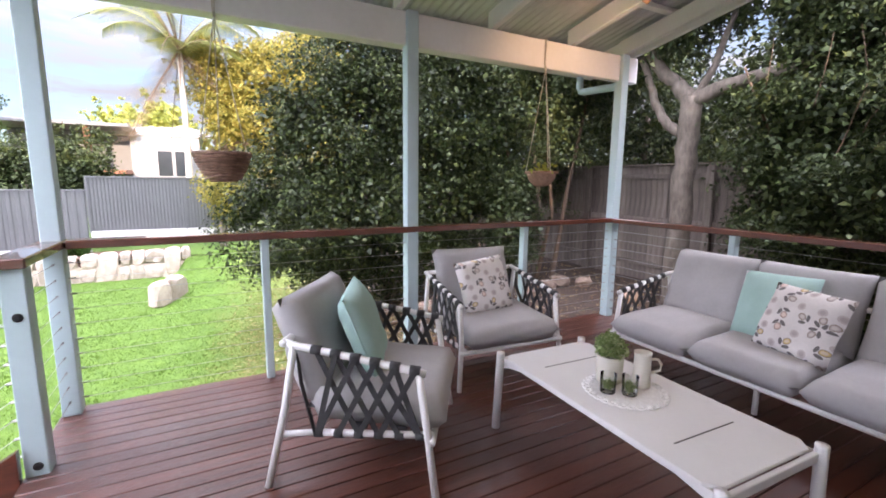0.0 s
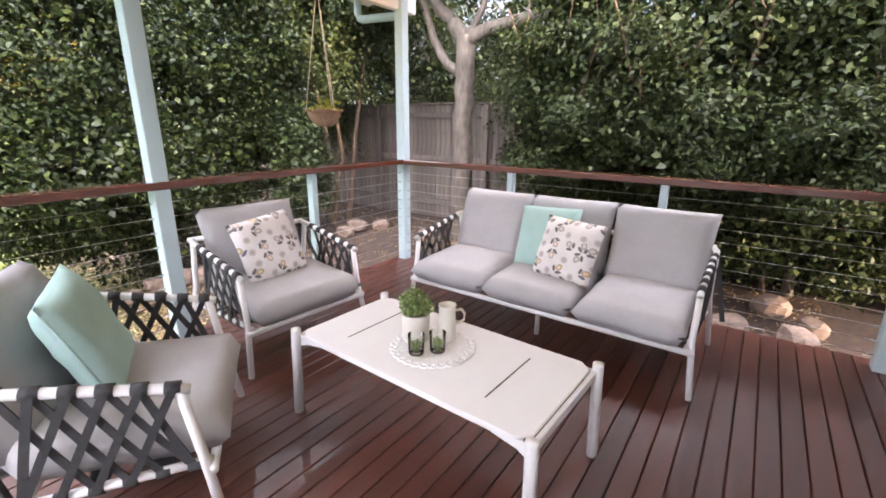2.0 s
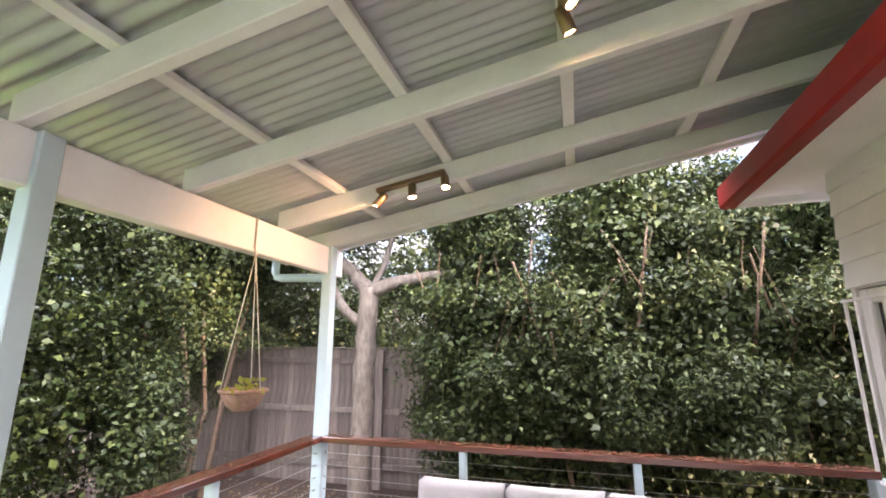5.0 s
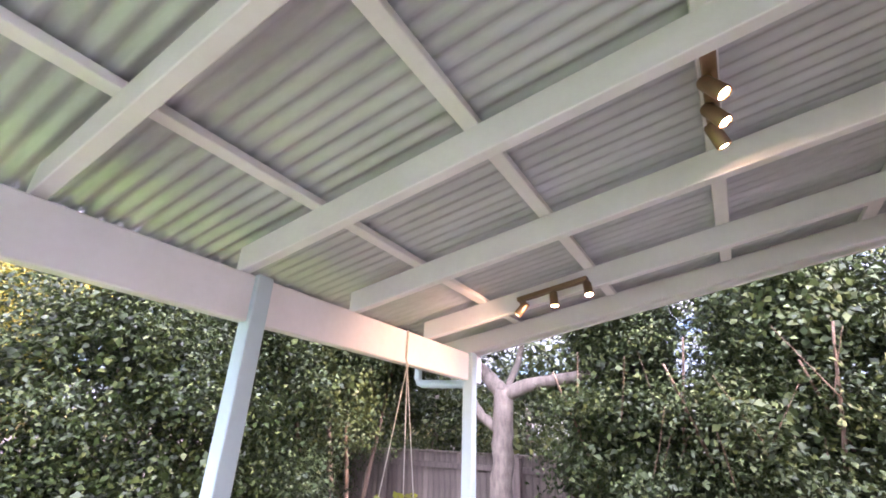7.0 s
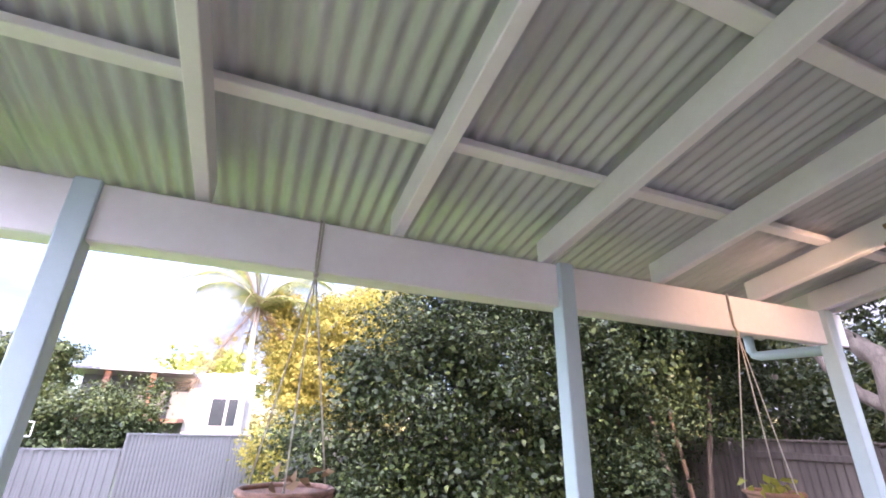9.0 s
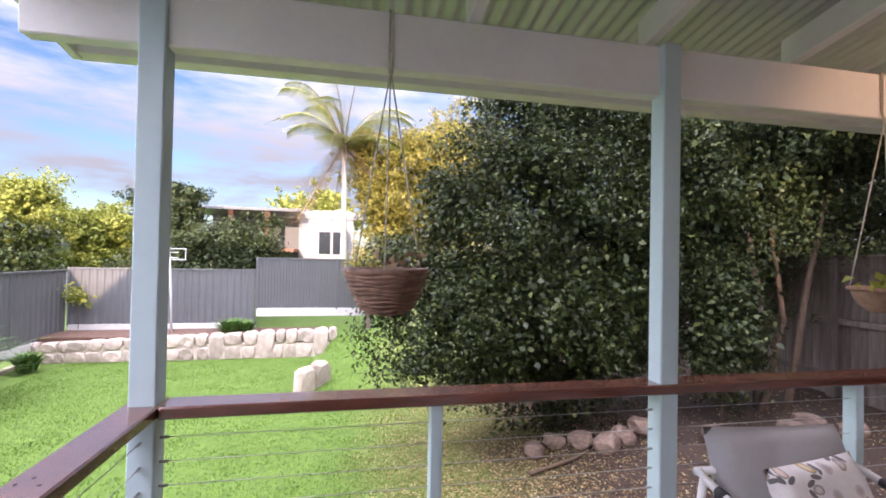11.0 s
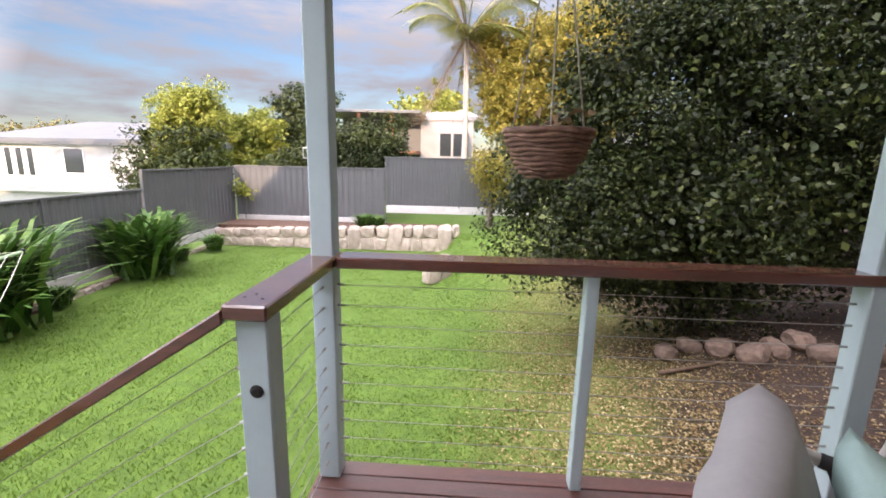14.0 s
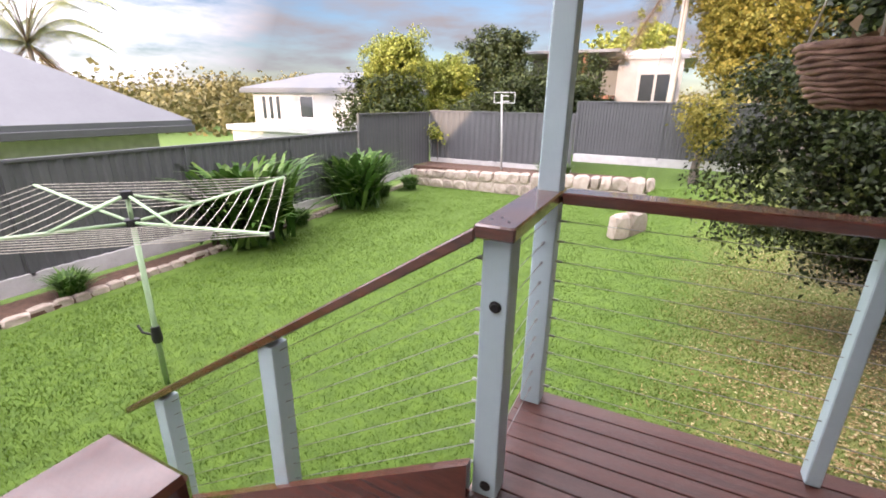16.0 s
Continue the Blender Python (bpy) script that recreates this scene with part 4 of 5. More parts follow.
def build_table():
    cx, cy = (TX0 + TX1) / 2, (TY0 + TY1) / 2
    hx, hy = (TX1 - TX0) / 2, (TY1 - TY0) / 2
    t = thing("coffee_table", "white metal outdoor coffee table with splayed corner legs", "coffee table", pose(cx, cy, 0, 0, 0, -2.4), group="outdoor lounge set")
    bm = bmesh.new()
    c = 0.045
    ring = [(hx - c, -hy), (hx, -hy + c), (hx, hy - c), (hx - c, hy), (-hx + c, hy), (-hx, hy - c), (-hx, -hy + c), (-hx + c, -hy)]
    lo, hi = [bm.verts.new((x, y, TZ - 0.012)) for x, y in ring], [bm.verts.new((x, y, TZ)) for x, y in ring]
    bm.faces.new(hi)
    bm.faces.new(lo[::-1])
    for k in range(8):
        bm.faces.new((lo[k], lo[(k + 1) % 8], hi[(k + 1) % 8], hi[k]))
    bmesh.ops.bevel(bm, geom=[e for e in bm.edges if abs(e.verts[0].co.z - e.verts[1].co.z) < 1e-5], offset=0.003, segments=2, affect='EDGES')
    part("tabletop", bm, ALU, t, "white powder-coated tabletop")
    for y in (-0.355, 0.365):
        part("slot", box(-0.17, 0.17, y - 0.003, y + 0.003, TZ + 0.0004, TZ + 0.0012, 0), BLACK, t, "narrow dark slot")
    for sx in (-1, 1):
        for sy in (-1, 1):
            x, y = sx * (hx - 0.0), sy * (hy + 0.018)
            part("leg", tube([(x + sx * 0.012, y + sy * 0.012, 0.0), (x, y, TZ + 0.004), (x, y, TZ + 0.014)], 0.022, 14), ALU, t, smooth=True)
            bm = bmesh.new()
            q = [(x - sx * 0.01, y, TZ - 0.075), (x - sx * 0.01, y, TZ - 0.012), (x - sx * 0.02, y - sy * 0.30, TZ - 0.012), (x - sx * 0.02, y - sy * 0.06, TZ - 0.055)]
            a = [bm.verts.new((p[0] - 0.003, p[1], p[2])) for p in q]
            b = [bm.verts.new((p[0] + 0.003, p[1], p[2])) for p in q]
            bm.faces.new(a)
            bm.faces.new(b[::-1])
            for k in range(4):
                bm.faces.new((a[k], b[k], b[(k + 1) % 4], a[(k + 1) % 4]))
            part("bracket", bm, ALU, t, "tapered white side bracket")
        part("side_rail", box(sx * (hx - 0.03) - 0.012, sx * (hx - 0.03) + 0.012, -hy + 0.03, hy - 0.03, TZ - 0.04, TZ - 0.0125, 0.003), ALU, t)
    for sy in (-1, 1):
        part("end_rail", box(-hx, hx, sy * (hy + 0.01) - 0.01, sy * (hy + 0.01) + 0.01, TZ - 0.05, TZ - 0.014, 0.003), ALU, t)


build_table()


def doily():
    t = tagged(part("doily", lathe([(0.001, 0.005), (0.10, 0.0055), (0.15, 0.005), (0.152, 0.001)], 40), LACE), "round white crocheted doily with a frilled edge", "doily")
    t.matrix_basis = pose(1.395, 4.205, TZ + 0.001)
    base = None
    for k in range(30):
        a = k * 2 * math.pi / 30
        m = pose(0.163 * math.cos(a), 0.163 * math.sin(a), 0.003, 0, 0, math.degrees(a))
        if base is None:
            base = part("frill", lathe([(0.007, 0.0), (0.012, 0.006), (0.019, 0.006), (0.021, 0.0)], 8), LACE, t, "scalloped lace edge")
            base.matrix_basis = m
        else:
            again(base, "frill", m, t)


doily()


def planter():
    t = thing("potted_plant", "small leafy green herb in a cream ribbed pot", "plant", pose(1.40, 4.30, TZ + 0.0075))
    part("pot", lathe([(0.001, 0.0), (0.052, 0.0), (0.058, 0.01), (0.061, 0.12), (0.062, 0.128), (0.056, 0.128), (0.054, 0.11), (0.001, 0.11)], 32), CERAMIC, t, "cream stoneware pot", smooth=True)
    p, d = crown_points([((0, 0, 0.165), (0.07, 0.07, 0.05)), ((0.03, 0.02, 0.18), (0.045, 0.045, 0.04)), ((-0.03, -0.01, 0.175), (0.05, 0.045, 0.04))], 1500, 5, clump=5, spread=0.006)
    leaf_object("foliage", p, d, 0.02, L_POT, t, 6, aspect=0.65, label="dense small grey-green leaves")


def jug():
    t = thing("jug", "tall cream stoneware jug with a loop handle", "jug", pose(1.488, 4.195, TZ + 0.0075))
    part("body", lathe([(0.001, 0.0), (0.036, 0.0), (0.039, 0.006), (0.037, 0.09), (0.036, 0.145), (0.040, 0.16), (0.036, 0.16), (0.033, 0.145), (0.033, 0.02), (0.001, 0.018)], 28), CERAMIC, t, smooth=True)
    part("handle", tube([(0.03, -0.022, 0.13), (0.05, -0.04, 0.132), (0.062, -0.05, 0.11), (0.06, -0.048, 0.08), (0.032, -0.024, 0.066)], 0.006, 8), CERAMIC, t, smooth=True)


def tumbler(x, y, seed):
    t = thing("glass_tumbler", "small clear glass tumbler holding a ball of green moss", "glass", pose(x, y, TZ + 0.0075), group="glass tumblers")
    part("glass", lathe([(0.001, 0.001), (0.030, 0.001), (0.033, 0.005), (0.035, 0.086)], 24), GLASS, t, "clear glass", smooth=True)
    p, d = crown_points([((0, 0, 0.035), (0.021, 0.021, 0.02))], 500, seed, clump=4, spread=0.003)
    leaf_object("moss_ball", p, d, 0.009, L_POT, t, seed, aspect=0.7, label="green moss ball")


planter()
jug()
tumbler(1.305, 4.222, 11)
tumbler(1.372, 4.162, 12)

# ---- hanging baskets ----


def basket(x, y, z_rim, r, depth, material, label, wicker):
    t = thing("hanging_basket", label, "hanging basket", pose(x, y, z_rim - depth), group="hanging baskets")
    prof = [(0.001, 0.0), (r * 0.42, 0.004), (r * 0.70, depth * 0.30), (r * 0.88, depth * 0.66), (r * 0.97, depth * 0.97)]
    part("bowl", lathe(prof + [(r * 0.9, depth * 0.97), (r * 0.6, depth * 0.8), (0.001, depth * 0.8)], 28), material, t, smooth=True)
    if wicker:
        for k in range(11):
            f = k / 10
            rr = r * (0.44 + 0.56 * f ** 0.6) + 0.003
            z = depth * (0.03 + 0.95 * f)
            pts = [((rr + 0.005 * math.sin(9 * a + k * math.pi)) * math.cos(a), (rr + 0.005 * math.sin(9 * a + k * math.pi)) * math.sin(a), z + 0.003 * math.sin(5 * a + k)) for a in [j * 2 * math.pi / 48 for j in range(49)]]
            part("cane", tube(pts, 0.0075, 6), WICKER, t, "woven brown cane", smooth=True)
    pts = [(r * 1.0 * math.cos(a), r * 1.0 * math.sin(a), depth) for a in [j * 2 * math.pi / 36 for j in range(37)]]
    part("rim", tube(pts, 0.011, 8), material, t, smooth=True)
    top = 2.28 - z_rim + depth
    for k in range(3):
        a = k * 2.094 + 0.4
        part("rope", tube([(r * math.cos(a), r * math.sin(a), depth), (0, 0, top)], 0.0035, 6), ROPE, t, "pale cotton rope", smooth=True)
    part("knot", lathe([(0.002, -0.02), (0.010, -0.012), (0.011, 0.0), (0.008, 0.012), (0.002, 0.02)], 10), ROPE, t, smooth=True).matrix_basis = pose(0, 0, top)
    yb = 6.014 - y
    part("rope", tube([(0.004, 0, top), (0.005, yb, 2.33 - z_rim + depth), (0.006, yb, 2.53 - z_rim + depth)], 0.0035, 6), ROPE, t, smooth=True)
    part("rope", tube([(-0.004, 0, top), (-0.005, yb, 2.33 - z_rim + depth), (-0.006, yb, 2.53 - z_rim + depth)], 0.0035, 6), ROPE, t, smooth=True)
    rng = random.Random(4)
    for k in range(30 if not wicker else 14):
        pos = np.array([[rng.gauss(0, r * 0.5), rng.gauss(0, r * 0.4), depth + rng.uniform(0.0, 0.07)]])
        leaf_object("leaf", pos, np.array([[0, 0, 0.4]]), 0.055, L_LIME if not wicker else L_BROWN, t, k, aspect=0.6, spread=0.7)


basket(-0.095, 6.0, 1.49, 0.155, 0.165, WICKER, "brown woven wicker basket hung on ropes", True)
basket(2.40, 6.0, 1.425, 0.135, 0.12, COIR, "shallow terracotta-coloured basket with a yellow-green plant", False)

# ---- garden walls and fences ----


def stone(material, seed, name="stone", boxy=1.6):
    """A rough block, about one unit across."""
    rng = random.Random(seed)
    bm = bmesh.new()
    bmesh.ops.create_icosphere(bm, subdivisions=2, radius=0.5)
    for v in bm.verts:
        c = v.co
        for i in range(3):
            c[i] = math.copysign(min(abs(c[i]) * boxy, 0.46 + rng.uniform(-0.05, 0.04)), c[i])
        v.co = c + Vector((rng.uniform(-1, 1), rng.uniform(-1, 1), rng.uniform(-1, 1))) * 0.03
    me = bpy.data.meshes.new(name)
    bm.to_mesh(me)
    bm.free()
    me.materials.append(material)
    return me


BLOCKS = [stone(SANDSTONE, s, boxy=1.38) for s in range(6)]
ROCKS = [stone(ROCK, s + 20, boxy=1.12) for s in range(5)]


def put_stone(me, parent, m, name="stone"):
    o = new(name, me)
    o.parent = parent
    o.matrix_basis = m
    return o


def stone_wall(label, a, b, z0, za, zb, thick, seed):
    """A dry wall of sandstone blocks from a to b, its top running from za to zb."""
    rng = random.Random(seed)
    a, b = Vector((*a, 0)), Vector((*b, 0))
    ln = (b - a).length
    ang = math.degrees(math.atan2(b.y - a.y, b.x - a.x))
    t = thing("retaining_wall", label, "retaining wall", pose(a.x, a.y, z0, 0, 0, ang), kind="structure")
    part("wall_core", box(0, ln, -thick * 0.35, thick * 0.35, -0.1, (min(za, zb) - z0) * 0.8, 0), SANDSTONE, t)
    u = 0.0
    while u < ln:
        w = rng.uniform(0.2, 0.46)
        h = (za + (zb - za) * u / ln) - z0
        split = rng.random() < 0.8
        zs = [(0, h * 0.52), (h * 0.52, h)] if split else [(0, h)]
        for q0, q1 in zs:
            put_stone(rng.choice(BLOCKS), t, Matrix.Translation((u + w / 2 + (rng.uniform(-0.05, 0.05) if split else 0), 0, (q0 + q1) / 2)) @ Euler((0, rng.uniform(-0.06, 0.06), rng.uniform(-0.08, 0.08))).to_matrix().to_4x4() @ Matrix.Diagonal((w * 1.03, thick * rng.uniform(0.95, 1.15), (q1 - q0) * 1.08, 1)))
        u += w
    return t


stone_wall("low retaining wall of pale rough sandstone blocks", (-8.0, 17.0), (-0.82, 17.0), -1.32, -0.80, -0.50, 0.32, 1)
stone_wall("stub of pale rough sandstone blocks stepping down the bank", (-0.72, 14.1), (-1.16, 13.6), -1.32, -0.72, -0.80, 0.26, 2)
mulch = part("mulch_bed", box(-8.0, -0.9, 17.12, 18.3, -1.2, -0.70, 0.02), MULCH)
tagged(mulch, "raised garden bed of dark brown bark mulch", "garden bed", kind="structure")


def ribbed_sheet(ln, h, pitch, depth):
    """A steel fence sheet with shallow folded ribs, along x, z up."""
    bm = bmesh.new()
    pts, x = [], 0.0
    while x < ln:
        for dx, dy in ((0, 0), (pitch * 0.35, 0), (pitch * 0.5, depth), (pitch * 0.85, depth)):
            if x + dx <= ln:
                pts.append((x + dx, dy))
        x += pitch
    pts.append((ln, 0))
    for (x0, y0), (x1, y1) in zip(pts, pts[1:]):
        v = [bm.verts.new(c) for c in ((x0, y0, 0), (x1, y1, 0), (x1, y1, h), (x0, y0, h))]
        bm.faces.new(v)
    bmesh.ops.remove_doubles(bm, verts=bm.verts, dist=1e-5)
    return bm


def steel_fence(label, a, b, zb, h, pitch, panel=2.37):
    a, b = Vector((*a, 0)), Vector((*b, 0))
    ln = (b - a).length
    ang = math.degrees(math.atan2(b.y - a.y, b.x - a.x))
    t = thing("steel_fence", label, "fence", pose(a.x, a.y, zb, 0, 0, ang), kind="structure")
    n = max(1, round(ln / panel))
    w = ln / n
    for k in range(n):
        part("fence_sheet", ribbed_sheet(w - 0.05, h, pitch, 0.02), STEEL, t).matrix_basis = pose(k * w + 0.025, 0, 0)
        part("fence_rail", box(k * w, (k + 1) * w, -0.02, 0.035, h - 0.015, h + 0.03), STEEL, t)
        part("fence_post", box(k * w - 0.03, k * w + 0.03, -0.03, 0.04, -0.05, h + 0.032), STEEL, t)
    part("plinth", box(0, ln, -0.03, 0.05, -0.24, 0.0, 0.004), PLINTH, t, "pale concrete sleeper under the sheets")
    return t


steel_fence("dark grey sheet-metal fence along the back of the yard", (-7.92, 18.27), (-3.05, 18.27), -0.55, 1.55, 0.19)
steel_fence("dark grey ribbed metal fence panels on a pale plinth", (-3.03, 18.27), (1.6, 18.27), -0.12, 1.48, 0.085)
steel_fence("dark grey sheet-metal fence beside the neighbouring house", (-7.95, 14.2), (-7.95, 18.22), -0.80, 1.75, 0.19)
steel_fence("dark grey sheet-metal fence beside the neighbouring house", (-7.95, -3.0), (-7.95, 14.15), -0.95, 1.47, 0.19)


def garden_edge():
    """The row of pale stones along the side bed, and the mulch behind it."""
    bm = bmesh.new()
    v = [bm.verts.new((x, y, z)) for z in (-1.45, -1.25) for x, y in ((-7.9, 2.0), (-6.98, 2.0), (-7.92, 16.8), (-7.93, 16.8))]
    for q in ((3, 2, 1, 0), (4, 5, 6, 7), (0, 1, 5, 4), (1, 2, 6, 5), (2, 3, 7, 6), (3, 0, 4, 7)):
        bm.faces.new([v[k] for k in q])
    bed = part("side_garden_bed", bm, MULCH)
    tagged(bed, "narrow bed of bark mulch along the fence", "garden bed", kind="structure")
    e = thing("stone_edging", "row of small pale stones edging the lawn", "edging", pose(-7.2, 3.0, -1.3), kind="structure")
    rng = random.Random(5)
    y = 0.0
    while y < 13.8:
        w = rng.uniform(0.16, 0.30)
        put_stone(rng.choice(BLOCKS), e, Matrix.Translation((0.11 - 0.065 * y + rng.uniform(-0.03, 0.03), y + w / 2, 0.03)) @ Matrix.Diagonal((0.15, w, 0.15, 1)), "edging_stone")
        y += w * 0.98


garden_edge()


def timber_fence():
    t = thing("paling_fence", "weathered brown timber paling fence", "fence", pose(6.6, -3, 0), kind="structure")
    base = None
    rng = random.Random(6)
    for k in range(165):
        y = 0.105 * k
        z0 = ground_z(6.6, y - 3) - 0.05
        if base is None:
            base = part("paling", box(-0.009, 0.009, 0.0, 0.1, 0.0, 2.06, 0.002), PALING, t)
        o = base if k == 0 else again(base, "paling", Matrix(), t)
        o.matrix_basis = Matrix.Translation((rng.uniform(-0.004, 0.004), y, -0.42)) @ Matrix.Diagonal((1, 1, rng.uniform(0.99, 1.01), 1))
    for z in (-0.1, 0.68, 1.42):
        part("rail", box(-0.06, -0.01, 0, 17.3, z, z + 0.085), PALING, t)
    part("capping", box(-0.07, 0.03, 0, 17.3, 1.645, 1.672), PALING, t)
    for k in range(8):
        part("fence_post", box(-0.13, -0.06, 2.4 * k + 0.3, 2.4 * k + 0.42, -0.6, 1.62), PALING, t)
    part("back_board", box(0.012, 0.016, 0, 17.3, -0.6, 1.635, 0), PALING, t)


timber_fence()


def scattered_rocks():
    rng = random.Random(9)
    spots = [(2.0, 9.35), (2.3, 9.45), (2.58, 9.3), (2.78, 9.05), (3.05, 9.12), (3.35, 9.2), (3.9, 8.6), (4.3, 8.4), (4.7, 8.4), (5.0, 8.45), (5.3, 8.2), (3.4, 8.9), (4.2, 2.95), (4.45, 2.7), (4.75, 2.6), (5.0, 2.9), (4.15, 2.6), (4.4, 3.2), (4.35, 3.7), (4.4, 4.3), (4.5, 5.0), (4.6, 5.6), (4.9, 6.4), (5.2, 7.2), (4.35, 2.2), (5.1, 11.0), (5.4, 10.6), (4.7, 11.3)]
    for x, y in spots:
        s = rng.uniform(0.26, 0.36)
        o = put_stone(rng.choice(ROCKS), None, Matrix.Translation((x, y, ground_z(x, y) + s * 0.22)) @ Euler((rng.uniform(-0.3, 0.3), rng.uniform(-0.3, 0.3), rng.uniform(0, 6))).to_matrix().to_4x4() @ Matrix.Diagonal((s, s * 0.8, s * 0.65, 1)), "garden_rock")
        tagged(o, "rough brown garden rock on bare earth", "rock", group="garden rocks")


scattered_rocks()
tagged(part("fallen_branch", tube([(1.75, 8.92, -0.862), (2.05, 8.97, -0.822), (2.35, 9.02, -0.778), (2.58, 9.12, -0.745)], 0.028, 8, r2=0.014), TWIG, smooth=True), "bare fallen branch lying on the earth", "branch")

# ---- trees and shrubs ----


def shrub(name, label, base, lumps, count, size, material, seed, stems=(), aspect=0.45, inner=True, cat="tree", group=""):
    t = thing(name, label, cat, pose(*base), group=group)
    b = Vector(base)
    for k, (pts, r, r2) in enumerate(stems):
        limb([Vector(p) - b for p in pts], r, r2, "trunk" if k == 0 else "branch", BARK if r > 0.05 else TWIG, t, seed=k + seed)
    loc = [((c[0] - b.x, c[1] - b.y, c[2] - b.z), r) for c, r in lumps]
    p, d = crown_points(loc, count, seed)
    leaf_object("crown", p, d, size, material, t, seed + 1, aspect)
    if inner:
        p, d = crown_points([(c, tuple(v * 0.72 for v in r)) for c, r in loc], max(3000, count // 4), seed + 2, spread=0.15, ragged=0.1)
        leaf_object("inner_leaves", p, d, size * 1.35, material, t, seed + 3, 0.7)
    return t


shrub("lilly_pilly", "large dense evergreen shrub with glossy dark leaves", (2.5, 10.0, -0.75),
      [((1.0, 10.0, 0.75), (1.0, 1.0, 1.05)), ((1.7, 10.0, 2.0), (1.15, 1.2, 1.4)), ((2.7, 9.8, 1.6), (1.3, 1.3, 1.7)), ((2.6, 10.2, 3.4), (1.3, 1.3, 1.3)),
       ((3.8, 10.1, 2.6), (1.3, 1.3, 1.9)), ((1.9, 9.5, 0.8), (1.0, 0.7, 0.85)), ((3.3, 9.7, 1.05), (0.9, 0.7, 0.9)), ((2.3, 10.0, 0.15), (1.2, 0.6, 0.75)), ((3.3, 10.0, 0.2), (1.0, 0.6, 0.75))], 150000, 0.062, L_SHRUB, 31,
      [([(2.5, 10.0, -0.8), (2.4, 10.0, 0.6), (2.3, 10.1, 2.6)], 0.09, 0.03), ([(2.6, 10.0, -0.8), (3.2, 10.1, 0.8), (3.7, 10.2, 2.4)], 0.06, 0.02)], cat="shrub")
shrub("screening_tree", "leafy evergreen tree with several thin bare stems", (5.1, 9.2, -0.45),
      [((5.0, 9.6, 2.7), (1.2, 1.2, 1.3)), ((4.5, 10.4, 3.9), (1.3, 1.2, 1.3)), ((5.8, 8.9, 3.4), (1.1, 1.1, 1.2)), ((6.0, 10.6, 2.6), (1.0, 1.2, 1.6)), ((4.1, 9.9, 1.4), (0.6, 0.6, 1.2))], 75000, 0.065, L_TREE, 41,
      [([(5.1, 9.2, -0.5), (5.15, 9.25, 1.0), (5.0, 9.5, 2.8)], 0.06, 0.03), ([(4.95, 9.4, -0.5), (4.8, 9.5, 1.2), (4.6, 10, 3.2)], 0.05, 0.02), ([(5.3, 9.0, -0.5), (5.5, 8.9, 1.2), (5.8, 8.8, 3.0)], 0.05, 0.02),
       ([(5.0, 9.1, -0.5), (5.25, 9.0, 0.8), (5.2, 9.2, 2.4)], 0.045, 0.02)], cat="tree")
shrub("garden_shrub", "small light green shrub on bare earth", (4.35, 9.0, -0.5), [((4.35, 9.0, 0.55), (0.42, 0.42, 0.7)), ((4.4, 9.1, 1.2), (0.32, 0.32, 0.4))], 9000, 0.06, L_TREE, 45,
      [([(4.35, 9.0, -0.55), (4.35, 9.0, 0.5)], 0.025, 0.01)], cat="shrub")

tree = thing("garden_tree", "grey-barked tree forking into thick crooked limbs", "tree", pose(5.5, 6.75, -0.4))


def tl(pts, r, r2, name, seed):
    limb([Vector(p) - Vector((5.5, 6.75, -0.4)) for p in pts], r, r2, name, BARK, tree, 12, 0.12, seed)


tl([(5.5, 6.75, -0.45), (5.47, 6.72, 0.8), (5.42, 6.68, 1.8), (5.36, 6.62, 2.45)], 0.15, 0.125, "trunk", 1)
tl([(5.36, 6.62, 2.38), (5.42, 6.35, 2.50), (5.45, 6.0, 2.56), (5.5, 5.5, 2.62), (5.6, 4.8, 2.95)], 0.10, 0.045, "limb", 2)
tl([(5.36, 6.62, 2.38), (5.38, 6.85, 2.62), (5.36, 7.1, 2.85), (5.2, 7.4, 3.4), (5.0, 7.6, 4.2)], 0.11, 0.05, "limb", 3)
tl([(5.43, 6.68, 1.95), (5.38, 6.95, 2.12), (5.34, 7.12, 2.40), (5.3, 7.3, 2.9), (5.2, 7.6, 3.6)], 0.075, 0.035, "limb", 4)
tl([(5.40, 6.60, 2.42), (5.55, 6.5, 2.8), (5.7, 6.4, 3.4), (5.7, 6.3, 4.2)], 0.05, 0.025, "limb", 5)
p_, d_ = crown_points([((0.2, -0.9, 4.2), (1.3, 1.3, 0.8)), ((-0.3, 0.9, 4.3), (1.2, 1.2, 0.9)), ((0.4, -2.2, 4.0), (1.0, 1.1, 0.8)), ((0.3, 0.2, 5.0), (1.4, 1.6, 0.8)), ((0.5, -0.6, 2.9), (0.5, 0.6, 0.35))], 34000, 51)
leaf_object("crown", p_, d_, 0.09, L_TREE, tree, 52)

